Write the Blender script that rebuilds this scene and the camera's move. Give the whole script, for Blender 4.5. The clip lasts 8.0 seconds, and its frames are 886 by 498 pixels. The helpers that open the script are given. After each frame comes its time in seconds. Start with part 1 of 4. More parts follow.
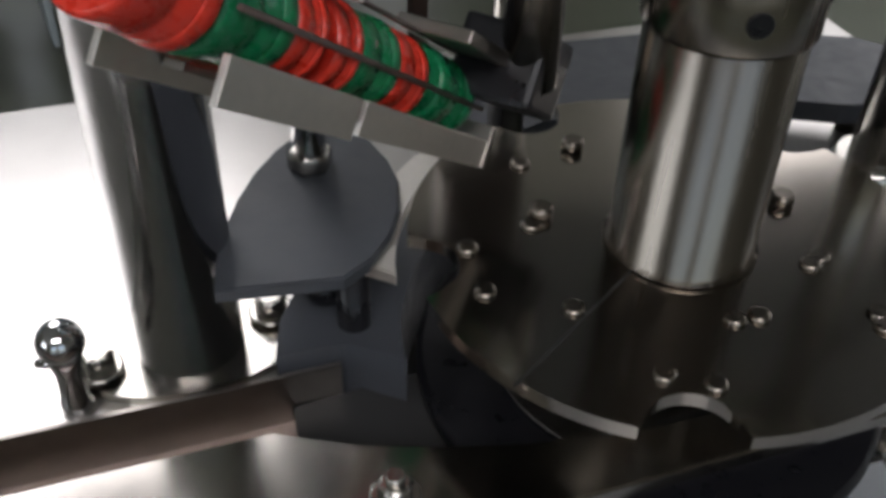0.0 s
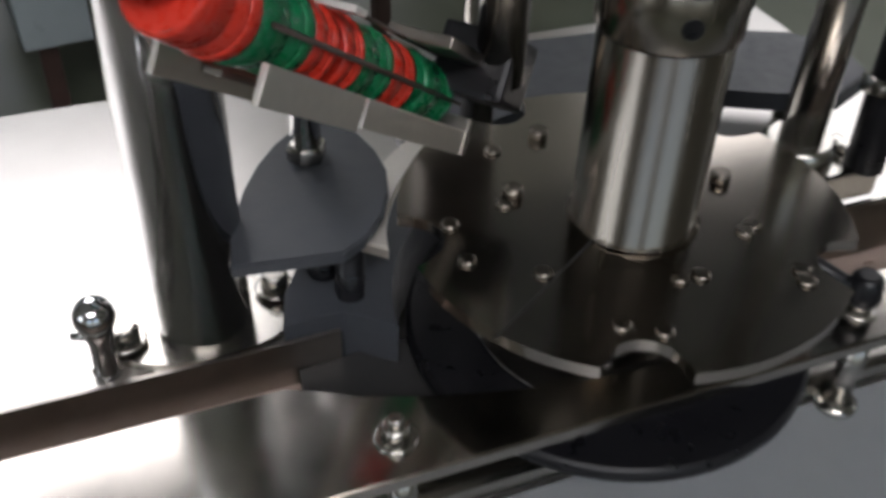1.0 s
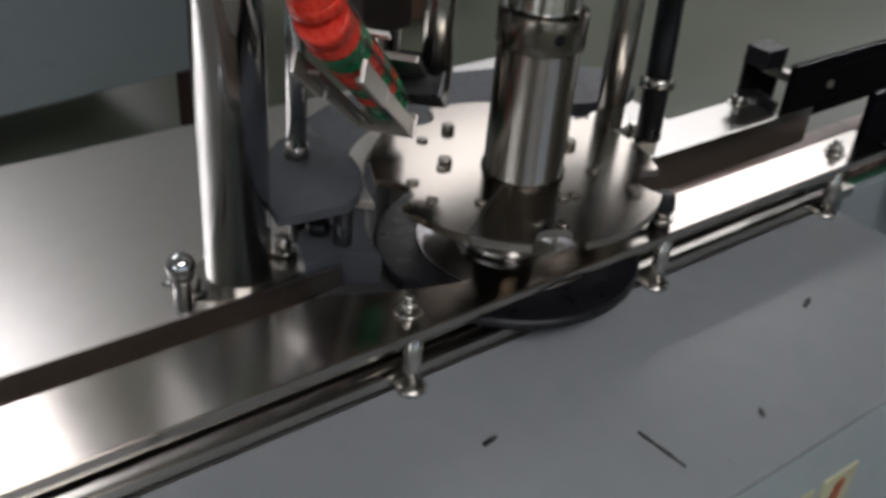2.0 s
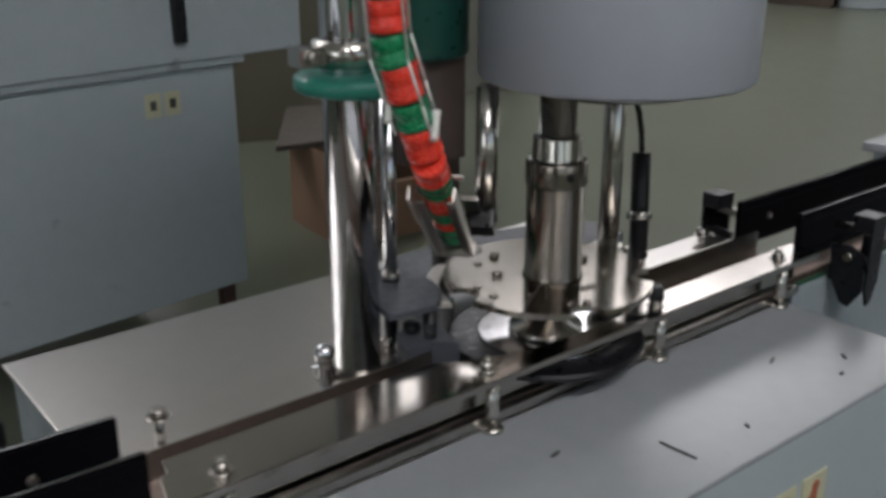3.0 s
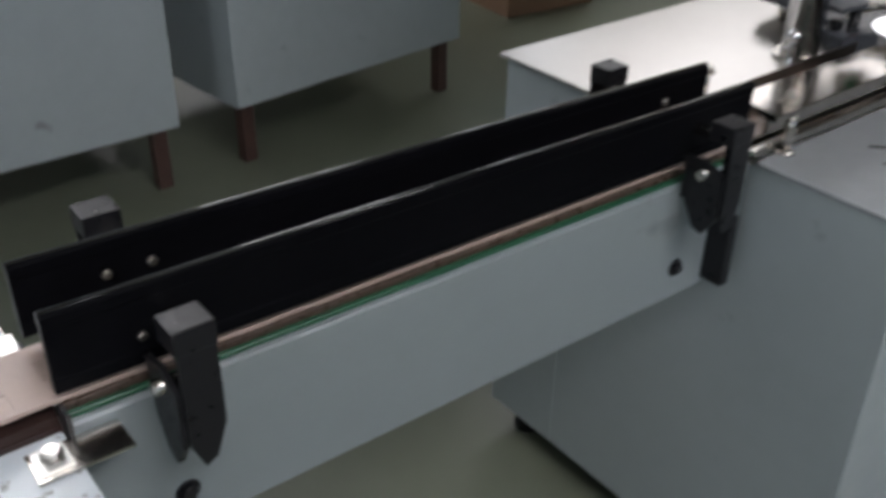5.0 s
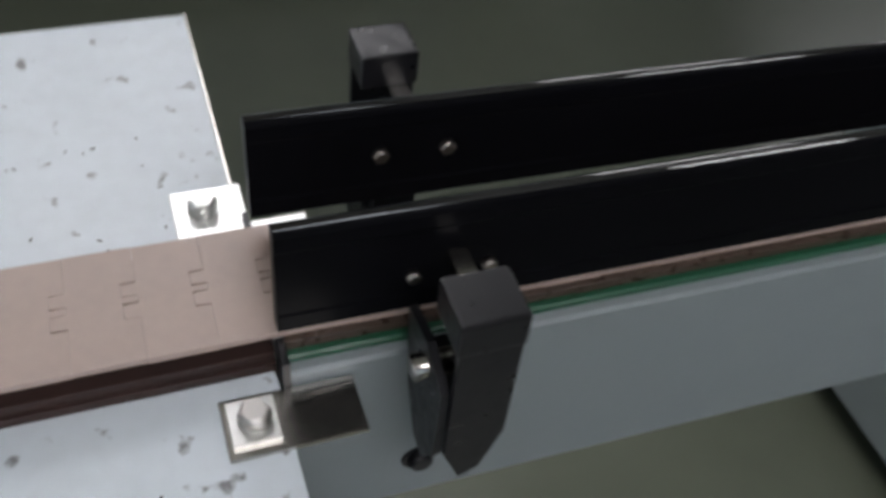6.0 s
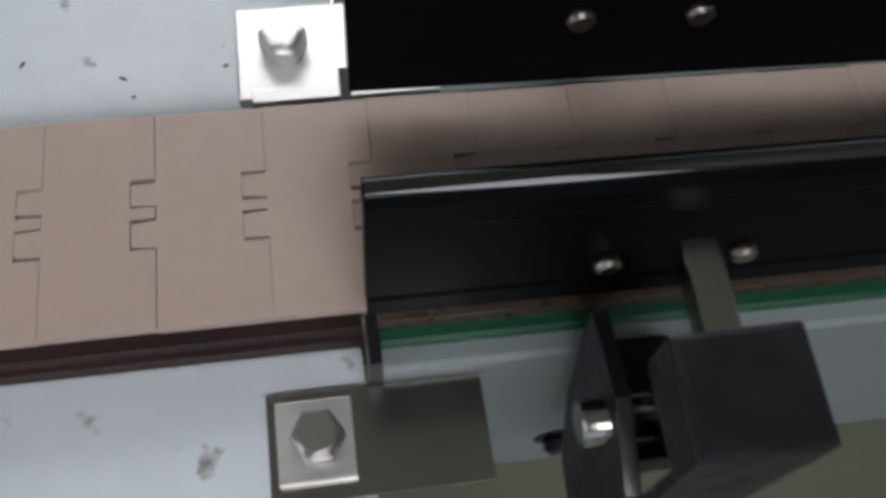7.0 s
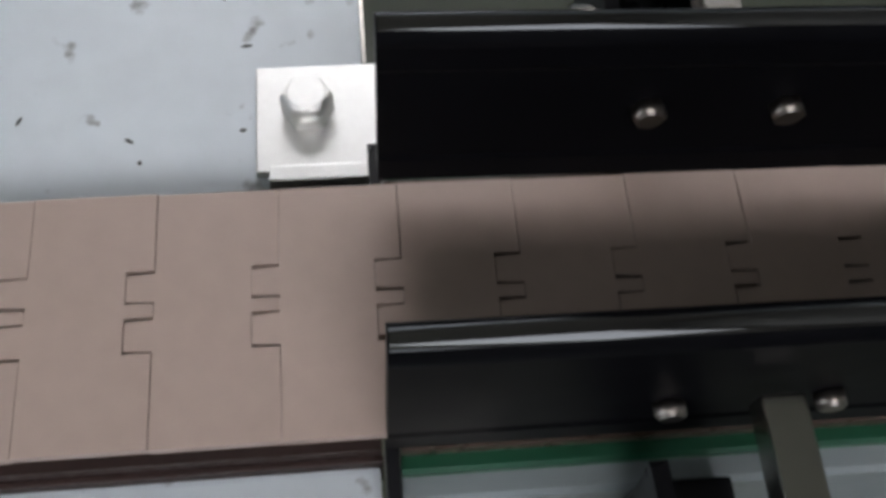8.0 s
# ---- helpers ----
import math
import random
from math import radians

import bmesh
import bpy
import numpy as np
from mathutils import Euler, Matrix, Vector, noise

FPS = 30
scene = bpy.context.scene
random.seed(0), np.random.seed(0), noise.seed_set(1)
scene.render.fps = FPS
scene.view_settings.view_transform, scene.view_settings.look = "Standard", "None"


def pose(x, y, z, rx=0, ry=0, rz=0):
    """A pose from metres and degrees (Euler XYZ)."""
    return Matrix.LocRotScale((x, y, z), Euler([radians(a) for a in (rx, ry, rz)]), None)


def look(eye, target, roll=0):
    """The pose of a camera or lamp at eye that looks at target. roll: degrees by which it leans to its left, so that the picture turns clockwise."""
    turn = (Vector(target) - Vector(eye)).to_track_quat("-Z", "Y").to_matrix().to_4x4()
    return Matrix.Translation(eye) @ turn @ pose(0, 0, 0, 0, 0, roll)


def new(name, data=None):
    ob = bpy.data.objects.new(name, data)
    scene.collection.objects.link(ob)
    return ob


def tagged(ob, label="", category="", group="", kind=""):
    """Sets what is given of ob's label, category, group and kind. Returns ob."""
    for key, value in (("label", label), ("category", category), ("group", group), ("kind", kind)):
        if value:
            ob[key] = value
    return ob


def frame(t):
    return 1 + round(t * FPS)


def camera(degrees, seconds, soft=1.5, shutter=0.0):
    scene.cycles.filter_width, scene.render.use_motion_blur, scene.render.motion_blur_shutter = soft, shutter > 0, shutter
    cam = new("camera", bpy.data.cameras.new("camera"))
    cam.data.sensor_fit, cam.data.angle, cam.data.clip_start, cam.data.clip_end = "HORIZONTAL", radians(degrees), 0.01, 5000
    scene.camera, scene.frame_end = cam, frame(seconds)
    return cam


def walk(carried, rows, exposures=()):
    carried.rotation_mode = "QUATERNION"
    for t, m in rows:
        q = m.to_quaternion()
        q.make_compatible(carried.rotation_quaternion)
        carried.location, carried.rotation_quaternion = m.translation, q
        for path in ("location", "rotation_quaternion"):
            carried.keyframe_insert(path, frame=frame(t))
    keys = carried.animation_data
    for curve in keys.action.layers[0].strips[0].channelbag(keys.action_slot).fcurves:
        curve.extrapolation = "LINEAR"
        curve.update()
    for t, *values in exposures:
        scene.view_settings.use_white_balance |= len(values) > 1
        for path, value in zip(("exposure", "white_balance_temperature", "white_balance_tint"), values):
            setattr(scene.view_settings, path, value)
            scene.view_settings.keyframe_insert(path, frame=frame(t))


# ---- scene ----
cam = camera(48.8, 8.0, soft=3.7, shutter=0.5)
PATH = [
    (0, (1.17, -0.301, 0.369), (1.69, 1.161, -0.893), 1.7),
    (0.5, (1.173, -0.307, 0.378), (1.687, 1.114, -0.932), 1.5),
    (1, (1.139, -0.353, 0.404), (1.727, 1.079, -0.863), 2.0),
    (1.5, (1.031, -0.447, 0.442), (1.877, 0.933, -0.732), 5.0),
    (1.7, (0.969, -0.475, 0.467), (1.926, 0.83, -0.707), 6.4),
    (2.8, (0.68, -0.73, 0.494), (1.837, 0.735, -0.225), -0.1),
    (3, (0.613, -0.764, 0.511), (1.789, 0.702, -0.172), -0.1),
    (3.5, (0.419, -0.796, 0.519), (1.717, 0.563, -0.166), 1.2),
    (3.8, (0.324, -0.846, 0.519), (1.604, 0.507, -0.209), 0.7),
    (4, (0.283, -0.893, 0.519), (1.492, 0.506, -0.242), -0.7),
    (4.5, (0.13, -0.897, 0.529), (1.169, 0.564, -0.358), -2.2),
    (5, (-0.13, -0.699, 0.508), (0.927, 0.643, -0.532), 0.8),
    (5.2, (-0.122, -0.632, 0.497), (0.82, 0.73, -0.623), 1.3),
    (6.3, (-0.033, -0.283, 0.385), (0.429, 0.852, -1.196), 9.2),
    (6.5, (-0.024, -0.233, 0.354), (0.365, 0.807, -1.31), 9.4),
    (7, (-0.008, -0.164, 0.303), (0.209, 0.676, -1.499), 7.5),
    (7.5, (-0.006, -0.122, 0.278), (0.15, 0.684, -1.545), 5.8),
    (8, (-0.004, -0.113, 0.28), (0.16, 0.725, -1.528), 6.9),
]
walk(cam, [(t, look(eye, target, roll)) for t, eye, target, roll in PATH],
     [(0, -0.22), (0.9, -0.17), (1.5, -0.52), (1.7, -0.48), (2.8, -0.17), (4, -0.14), (5.2, -0.01), (6.3, -0.35), (8, -0.34)])

# ---- light ----
FLOOR = -0.80
world = bpy.data.worlds.new("world")
scene.world = world
world.use_nodes = True
_w = world.node_tree
_sky = _w.nodes.new("ShaderNodeTexSky")
_sky.sky_type = "NISHITA"
_sky.sun_disc = False
_sky.sun_elevation, _sky.sun_rotation = radians(40), radians(20)
_w.nodes["Background"].inputs[1].default_value = 0.12
_w.links.new(_sky.outputs[0], _w.nodes["Background"].inputs[0])


def area(name, m, sx, sy, watts, colour):
    lamp = bpy.data.lights.new(name, "AREA")
    lamp.shape, lamp.size, lamp.size_y, lamp.energy, lamp.color = "RECTANGLE", sx, sy, watts, colour
    ob = new(name, lamp)
    ob.matrix_world = m
    return ob


# ---- materials ----
def material(name, colour, rough=0.5, metal=0.0, vary=0.08, scale=12.0, bump=0.0, bump_scale=80.0, stretch=(1, 1, 1),
             rough_vary=0.1, stains=None, spec=0.5, coat=0.0):
    """Principled surface with colour variation at two scales, roughness variation and fine relief."""
    m = bpy.data.materials.new(name)
    m.use_nodes = True
    nt = m.node_tree
    n, l = nt.nodes, nt.links
    b = n["Principled BSDF"]
    b.inputs["Metallic"].default_value = metal
    b.inputs["Specular IOR Level"].default_value = spec
    b.inputs["Coat Weight"].default_value = coat
    co = n.new("ShaderNodeTexCoord")
    mp = n.new("ShaderNodeMapping")
    mp.inputs["Scale"].default_value = stretch
    l.new(co.outputs["Object"], mp.inputs[0])

    def tex(sc, detail=4):
        t = n.new("ShaderNodeTexNoise")
        t.inputs["Scale"].default_value, t.inputs["Detail"].default_value = sc, detail
        l.new(mp.outputs[0], t.inputs["Vector"])
        return t

    big, fine = tex(scale), tex(scale * 9, 6)
    add = n.new("ShaderNodeMath")
    add.operation = "ADD"
    l.new(big.outputs[0], add.inputs[0]), l.new(fine.outputs[0], add.inputs[1])
    ramp = n.new("ShaderNodeMapRange")
    ramp.inputs["From Min"].default_value, ramp.inputs["From Max"].default_value = 0.6, 1.4
    ramp.inputs["To Min"].default_value, ramp.inputs["To Max"].default_value = 1 - vary, 1 + vary
    l.new(add.outputs[0], ramp.inputs[0])
    info = n.new("ShaderNodeObjectInfo")
    rnd = n.new("ShaderNodeMapRange")
    rnd.inputs["To Min"].default_value, rnd.inputs["To Max"].default_value = 1 - vary * 0.4, 1 + vary * 0.4
    l.new(info.outputs["Random"], rnd.inputs[0])
    mul = n.new("ShaderNodeMath")
    mul.operation = "MULTIPLY"
    l.new(ramp.outputs[0], mul.inputs[0]), l.new(rnd.outputs[0], mul.inputs[1])
    mix = n.new("ShaderNodeVectorMath")
    mix.operation = "SCALE"
    mix.inputs[0].default_value = colour
    l.new(mul.outputs[0], mix.inputs["Scale"])
    out = mix.outputs[0]
    if stains:
        colour2, amount, ssc = stains
        s = tex(ssc, 8)
        st = n.new("ShaderNodeMapRange")
        st.inputs["From Min"].default_value, st.inputs["From Max"].default_value = 1 - amount, 1 - amount + 0.08
        l.new(s.outputs[0], st.inputs[0])
        mx = n.new("ShaderNodeMix")
        mx.data_type = "RGBA"
        mx.inputs["B"].default_value = (*colour2, 1)
        l.new(st.outputs[0], mx.inputs["Factor"]), l.new(out, mx.inputs["A"])
        out = mx.outputs["Result"]
    l.new(out, b.inputs["Base Color"])
    rr = n.new("ShaderNodeMapRange")
    rr.inputs["From Min"].default_value, rr.inputs["From Max"].default_value = 0.3, 0.7
    rr.inputs["To Min"].default_value, rr.inputs["To Max"].default_value = max(0.02, rough - rough_vary), min(1, rough + rough_vary)
    l.new(fine.outputs[0], rr.inputs[0]), l.new(rr.outputs[0], b.inputs["Roughness"])
    if bump:
        bt = tex(bump_scale, 5)
        bp = n.new("ShaderNodeBump")
        bp.inputs["Strength"].default_value, bp.inputs["Distance"].default_value = bump, 0.002
        l.new(bt.outputs[0], bp.inputs["Height"]), l.new(bp.outputs[0], b.inputs["Normal"])
    return m


STEEL = material("brushed_stainless", (0.47, 0.45, 0.415), 0.21, 1.0, 0.06, 6, 0.006, 60, (1, 1, 1), 0.015)
DECK = material("satin_stainless", (0.56, 0.54, 0.515), 0.29, 1.0, 0.04, 5, 0.008, 30, (1, 1, 1), 0.012)
MIRROR = material("polished_stainless", (0.46, 0.43, 0.395), 0.15, 1.0, 0.06, 8, 0.006, 20, (1, 1, 1), 0.015)
SLEEVE = material("turned_steel", (0.25, 0.222, 0.19), 0.24, 1.0, 0.14, 14, 0.012, 40, (1, 1, 0.08), 0.05)
LOWDISC = material("mirror_steel_disc", (0.55, 0.54, 0.55), 0.10, 1.0, 0.06, 8, 0.006, 20, (1, 1, 1), 0.02)
BROWN = material("brown_bed_and_shaded_chain", (0.060, 0.040, 0.030), 0.32, 0, 0.15, 12)
DARKSLOT = material("dark_brown_slot_shade", (0.030, 0.014, 0.011), 0.6, 0, 0.3, 30)
CHROME = material("chrome", (0.62, 0.62, 0.63), 0.09, 1.0, 0.05, 10, 0.004, 25, (1, 1, 0.3), 0.02)
PAINT = material("blue_grey_paint", (0.34, 0.385, 0.40), 0.42, 0, 0.05, 3, 0.08, 160, stains=((0.2, 0.22, 0.22), 0.32, 9))
TOPPAINT = material("worn_grey_top", (0.275, 0.29, 0.305), 0.24, 0, 0.05, 4, 0.02, 90, rough_vary=0.015, stains=((0.22, 0.22, 0.22), 0.29, 26))
TABLEPAINT = material("worn_pale_blue_top", (0.66, 0.72, 0.765), 0.36, 0, 0.07, 7, 0.04, 120, rough_vary=0.03, stains=((0.22, 0.225, 0.235), 0.36, 60))
BLACK = material("black_plastic", (0.009, 0.009, 0.011), 0.34, 0, 0.2, 10, 0.04, 140, spec=0.35)
BLACKGLOSS = material("black_rail", (0.004, 0.004, 0.005), 0.38, 0, 0.2, 8, 0.006, 60, (1, 1, 1), 0.02, spec=0.03)
BEAD = material("polished_black_edge", (0.006, 0.006, 0.007), 0.10, 0, 0.1, 8, 0.004, 60, (1, 1, 1), 0.01, spec=1.0, coat=1.0)
# Darker copy of the cabinet paint: shade on the conveyor panels, put into colour.
SHADED_PANEL = material("shaded_blue_grey_paint", (0.235, 0.268, 0.278), 0.42, 0, 0.06, 3, 0.08, 160, stains=((0.15, 0.17, 0.17), 0.32, 9))
DISC = material("dull_polished_stainless", (0.43, 0.392, 0.347), 0.16, 1.0, 0.05, 5, 0.006, 30, (1, 1, 1), 0.012)
PALESTEEL = material("pale_bead_blasted_steel", (0.74, 0.71, 0.66), 0.45, 1.0, 0.07, 25, 0.02, 120, (1, 1, 1), 0.05)
DARKLIP = material("dull_brown_steel", (0.36, 0.328, 0.298), 0.32, 1.0, 0.12, 10, 0.012, 40, (1, 1, 1), 0.04)
PARTITION = material("brown_grey_board_wall", (0.115, 0.105, 0.075), 0.75, 0, 0.14, 2, 0.05, 40)
ZINC = material("bright_zinc_plate", (0.86, 0.86, 0.84), 0.42, 1.0, 0.05, 30, 0.02, 120, (1, 1, 1), 0.05)
NYLON = material("dark_grey_nylon", (0.055, 0.060, 0.070), 0.45, 0, 0.1, 9, 0.08, 120)
CHAIN = material("tan_acetal", (0.43, 0.335, 0.29), 0.42, 0, 0.06, 14, 0.06, 150, stains=((0.20, 0.15, 0.13), 0.30, 18))
GREEN = material("green_plastic", (0.010, 0.072, 0.036), 0.4, 0, 0.12, 12)
TEAL = material("green_hose", (0.02, 0.19, 0.14), 0.35, 0, 0.1, 12)
DARKGREEN = material("dark_green_enamel", (0.008, 0.060, 0.045), 0.35, 0, 0.1, 8)
BROWNSTEEL = material("brown_worn_steel", (0.075, 0.055, 0.047), 0.45, 0, 0.2, 10)
REDCAP = material("red_cap", (0.62, 0.035, 0.018), 0.3, 0, 0.1, 30, 0.05, 200)
GREENCAP = material("green_cap", (0.005, 0.17, 0.065), 0.28, 0, 0.1, 30, 0.05, 200)
EPOXY = material("green_grey_floor", (0.108, 0.120, 0.088), 0.30, 0, 0.13, 0.9, 0.012, 30, rough_vary=0.02)
CARTON = material("brown_cardboard", (0.20, 0.12, 0.073), 0.8, 0, 0.12, 6, 0.1, 90)
DARKWOOD = material("dark_brown_post", (0.10, 0.075, 0.06), 0.7, 0, 0.2, 5, 0.1, 60)
SHEETGREY = material("dusty_grey_board", (0.068, 0.057, 0.047), 0.7, 0, 0.14, 4, 0.1, 60)
WALLPAINT = material("pale_wall_paint", (0.27, 0.265, 0.23), 0.8, 0, 0.12, 1.5, 0.05, 60, stains=((0.33, 0.32, 0.28), 0.35, 2))
CEILPAINT = material("white_ceiling_paint", (0.6, 0.6, 0.58), 0.9, 0, 0.05, 2)
HOUSING = material("grey_blue_housing", (0.36, 0.38, 0.42), 0.38, 0, 0.04, 4, 0.05, 120)
YELLOW = material("pale_yellow_label", (0.46, 0.45, 0.29), 0.5, 0, 0.06, 20)
LEG = material("dark_brown_leg", (0.055, 0.028, 0.022), 0.6, 0, 0.2, 20)
RUST = material("red_brown_rust", (0.14, 0.045, 0.03), 0.7, 0, 0.3, 25, 0.1, 90)
NEARBLACK = material("near_black_offcut_and_fill", (0.03, 0.03, 0.03), 0.5, 0, 0.2, 20)
CLEAR = material("clear_white_wire", (0.62, 0.62, 0.58), 0.25, 0, 0.04, 10)
MARK_RED = material("red_symbol", (0.32, 0.07, 0.03), 0.5, 0, 0.05, 20)
MARK_DARK = material("dark_symbol", (0.04, 0.04, 0.035), 0.5, 0, 0.05, 20)


def glow_sheet(strength):
    m = bpy.data.materials.new("translucent_roof_sheet")
    m.use_nodes = True
    b = m.node_tree.nodes["Principled BSDF"]
    b.inputs["Emission Color"].default_value = (0.98, 0.96, 1.0, 1)
    b.inputs["Emission Strength"].default_value = strength
    return m


NORTH_GLOW, SOUTH_GLOW, EAST_GLOW = glow_sheet(7.4), glow_sheet(12.0), glow_sheet(4.0)


# ---- mesh helpers ----
def box(bm, x0, x1, y0, y1, z0, z1, bevel=0.0, m=None):
    mm = Matrix.Translation(((x0 + x1) / 2, (y0 + y1) / 2, (z0 + z1) / 2)) @ Matrix.Diagonal((x1 - x0, y1 - y0, z1 - z0, 1))
    if m is not None:
        mm = m @ mm
    r = bmesh.ops.create_cube(bm, size=1.0, matrix=mm)
    if bevel:
        es = list({e for v in r["verts"] for e in v.link_edges})
        bmesh.ops.bevel(bm, geom=es, offset=bevel, segments=2, affect="EDGES", profile=0.7)
    return bm


def lathe(bm, profile, seg=32, m=None):
    """Turn (radius, height) pairs round z."""
    m = m or Matrix()
    rings = []
    for r, z in profile:
        rings.append([bm.verts.new(m @ Vector((r * math.cos(2 * math.pi * i / seg), r * math.sin(2 * math.pi * i / seg), z))) for i in range(seg)])
    for a, b in zip(rings, rings[1:]):
        for i in range(seg):
            f = bm.faces.new((a[i], a[(i + 1) % seg], b[(i + 1) % seg], b[i]))
            f.smooth = True
    bm.faces.new(list(reversed(rings[0])))
    bm.faces.new(rings[-1])
    return bm


def rod(bm, a, b, r, seg=16, chamfer=0.0):
    a, b = Vector(a), Vector(b)
    m = Matrix.Translation(a) @ (b - a).to_track_quat("Z", "Y").to_matrix().to_4x4()
    h = (b - a).length
    c = chamfer
    pr = [(r - c, 0), (r, c), (r, h - c), (r - c, h)] if c else [(r, 0), (r, h)]
    return lathe(bm, pr, seg, m)


def slab(bm, outline, z0, z1, bevel=0.0):
    """A plate with an outline in plan."""
    lo = [bm.verts.new((x, y, z0)) for x, y in outline]
    hi = [bm.verts.new((x, y, z1)) for x, y in outline]
    n = len(lo)
    for i in range(n):
        bm.faces.new((lo[i], lo[(i + 1) % n], hi[(i + 1) % n], hi[i]))
    bm.faces.new(list(reversed(lo)))
    top = bm.faces.new(hi)
    if bevel:
        bmesh.ops.bevel(bm, geom=list(top.edges), offset=bevel, segments=2, affect="EDGES")
    return bm


def prism(bm, section, x0, x1, smooth=False):
    """Extrude a (y, z) section along x."""
    a = [bm.verts.new((x0, y, z)) for y, z in section]
    b = [bm.verts.new((x1, y, z)) for y, z in section]
    n = len(a)
    for i in range(n):
        f = bm.faces.new((a[i], a[(i + 1) % n], b[(i + 1) % n], b[i]))
        p, q = section[i], section[(i + 1) % n]
        f.smooth = smooth and math.hypot(p[0] - q[0], p[1] - q[1]) < 0.0012
    bm.faces.new(list(reversed(a)))
    bm.faces.new(b)
    return bm


def drop(x):
    """The conveyor line falls slightly towards the capping machine."""
    return -0.020 * min(max(x, 0.0), 0.868)


def sagged(bm, cuts=0):
    for v in bm.verts:
        v.co.z += drop(v.co.x)
    return bm


def mesh_of(name, bm, mat):
    bmesh.ops.recalc_face_normals(bm, faces=bm.faces)
    me = bpy.data.meshes.new(name)
    bm.to_mesh(me)
    bm.free()
    me.materials.append(mat)
    return me


def part(name, bm, mat, parent, label=""):
    ob = new(name, mesh_of(name, bm, mat))
    ob.parent = parent
    if parent is not None:
        ob.matrix_parent_inverse = parent.matrix_basis.inverted()
    if label:
        tagged(ob, label)
    return ob


def thing(name, label, category, at=(0, 0, 0), group="", kind=""):
    ob = new(name)
    ob.empty_display_size = 0.05
    ob.matrix_basis = Matrix.Translation(at)
    return tagged(ob, label, category, group, kind)


def solid(name, bm, mat, label, category, group="", kind=""):
    return tagged(part(name, bm, mat, None), label, category, group, kind)


def B():
    return bmesh.new()


def hexbolt(parent, at, r=0.008, h=0.006, shank=0.0, mat=STEEL, washer=True, name="bolt", axis=(0, 0, 1)):
    """Hexagon head with a chamfered crown, washer and shank."""
    q = Vector(axis).to_track_quat("Z", "Y").to_matrix().to_4x4()
    m = Matrix.Translation(at) @ q
    bm = B()
    z = 0.0
    if shank:
        lathe(bm, [(r * 0.55, -0.001), (r * 0.55, shank)], 14, m)
        z = shank
    if washer:
        lathe(bm, [(r * 1.35, z - 0.0005), (r * 1.45, z + 0.0004), (r * 1.45, z + 0.0012), (r * 1.3, z + 0.0016)], 20, m)
        z += 0.0016
    lathe(bm, [(r, z - 0.0003), (r, z + h * 0.8), (r * 0.86, z + h)], 6, m)
    lathe(bm, [(r * 0.8, z + h - 0.0006), (r * 0.7, z + h + 0.0005)], 16, m)
    return part(name, bm, mat, parent)


# ---- setting ----
bm = B()
box(bm, -5, 15, -6, 7, FLOOR - 0.1, FLOOR)
solid("floor", bm, EPOXY, "worn green-grey epoxy factory floor", "floor", kind="structure")
bm = B()
box(bm, -5.2, 15.2, -6.2, 7.2, 3.4, 3.5)
solid("ceiling", bm, CEILPAINT, "plain white hall ceiling", "ceiling", kind="structure")


def wall(name, x0, x1, y0, y1, holes, along):
    """A wall with window openings (a, b, z0, z1) along one axis."""
    bm = B()
    lo, hi = (x0, x1) if along == "x" else (y0, y1)
    cuts = sorted({lo, hi, *[v for h in holes for v in h[:2]]})
    for a, b in zip(cuts, cuts[1:]):
        mid = (a + b) / 2
        zs = [FLOOR - 0.1]
        for h in holes:
            if h[0] < mid < h[1]:
                zs += [h[2], h[3]]
        zs.append(3.4)
        for k in range(0, len(zs), 2):
            if along == "x":
                box(bm, a, b, y0, y1, zs[k], zs[k + 1])
            else:
                box(bm, x0, x1, a, b, zs[k], zs[k + 1])
    return solid(name, bm, WALLPAINT, "pale painted factory wall", "wall", kind="structure")


WINDOWS = [(-3.6, -1.2, 1.5, 3.1), (-0.6, 1.8, 1.5, 3.1), (2.4, 4.8, 1.5, 3.1), (5.4, 7.8, 1.5, 3.1)]
wall("wall_north", -5.2, 15.2, 7.0, 7.2, WINDOWS, "x")
# South openings and their lamps are unseen, added to light the near faces.
wall("wall_south", -5.2, 15.2, -6.2, -6.0, [(-3.5, -0.5, 0.2, 2.6), (0.5, 3.5, 0.2, 2.6)], "x")
for sx in (-2.0, 2.0):
    area("fill_daylight", pose(sx, -5.98, 1.4, 90, 0, 0), 3.0, 2.4, 9, (0.95, 0.96, 1.0))
wall("wall_east", 15.0, 15.2, -6.0, 7.0, [(-4, -1, 0.6, 2.8), (0.5, 3.5, 0.6, 2.8)], "y")
# Unseen west opening and lamp, added to brighten the west-facing sides.
wall("wall_west", -5.2, -5.0, -6.0, 7.0, [(-3.4, -0.4, 0.4, 2.6)], "y")
area("fill_daylight", pose(-4.98, -1.9, 1.5, 0, -90, 0), 2.2, 3.0, 52, (0.95, 0.96, 1.0))
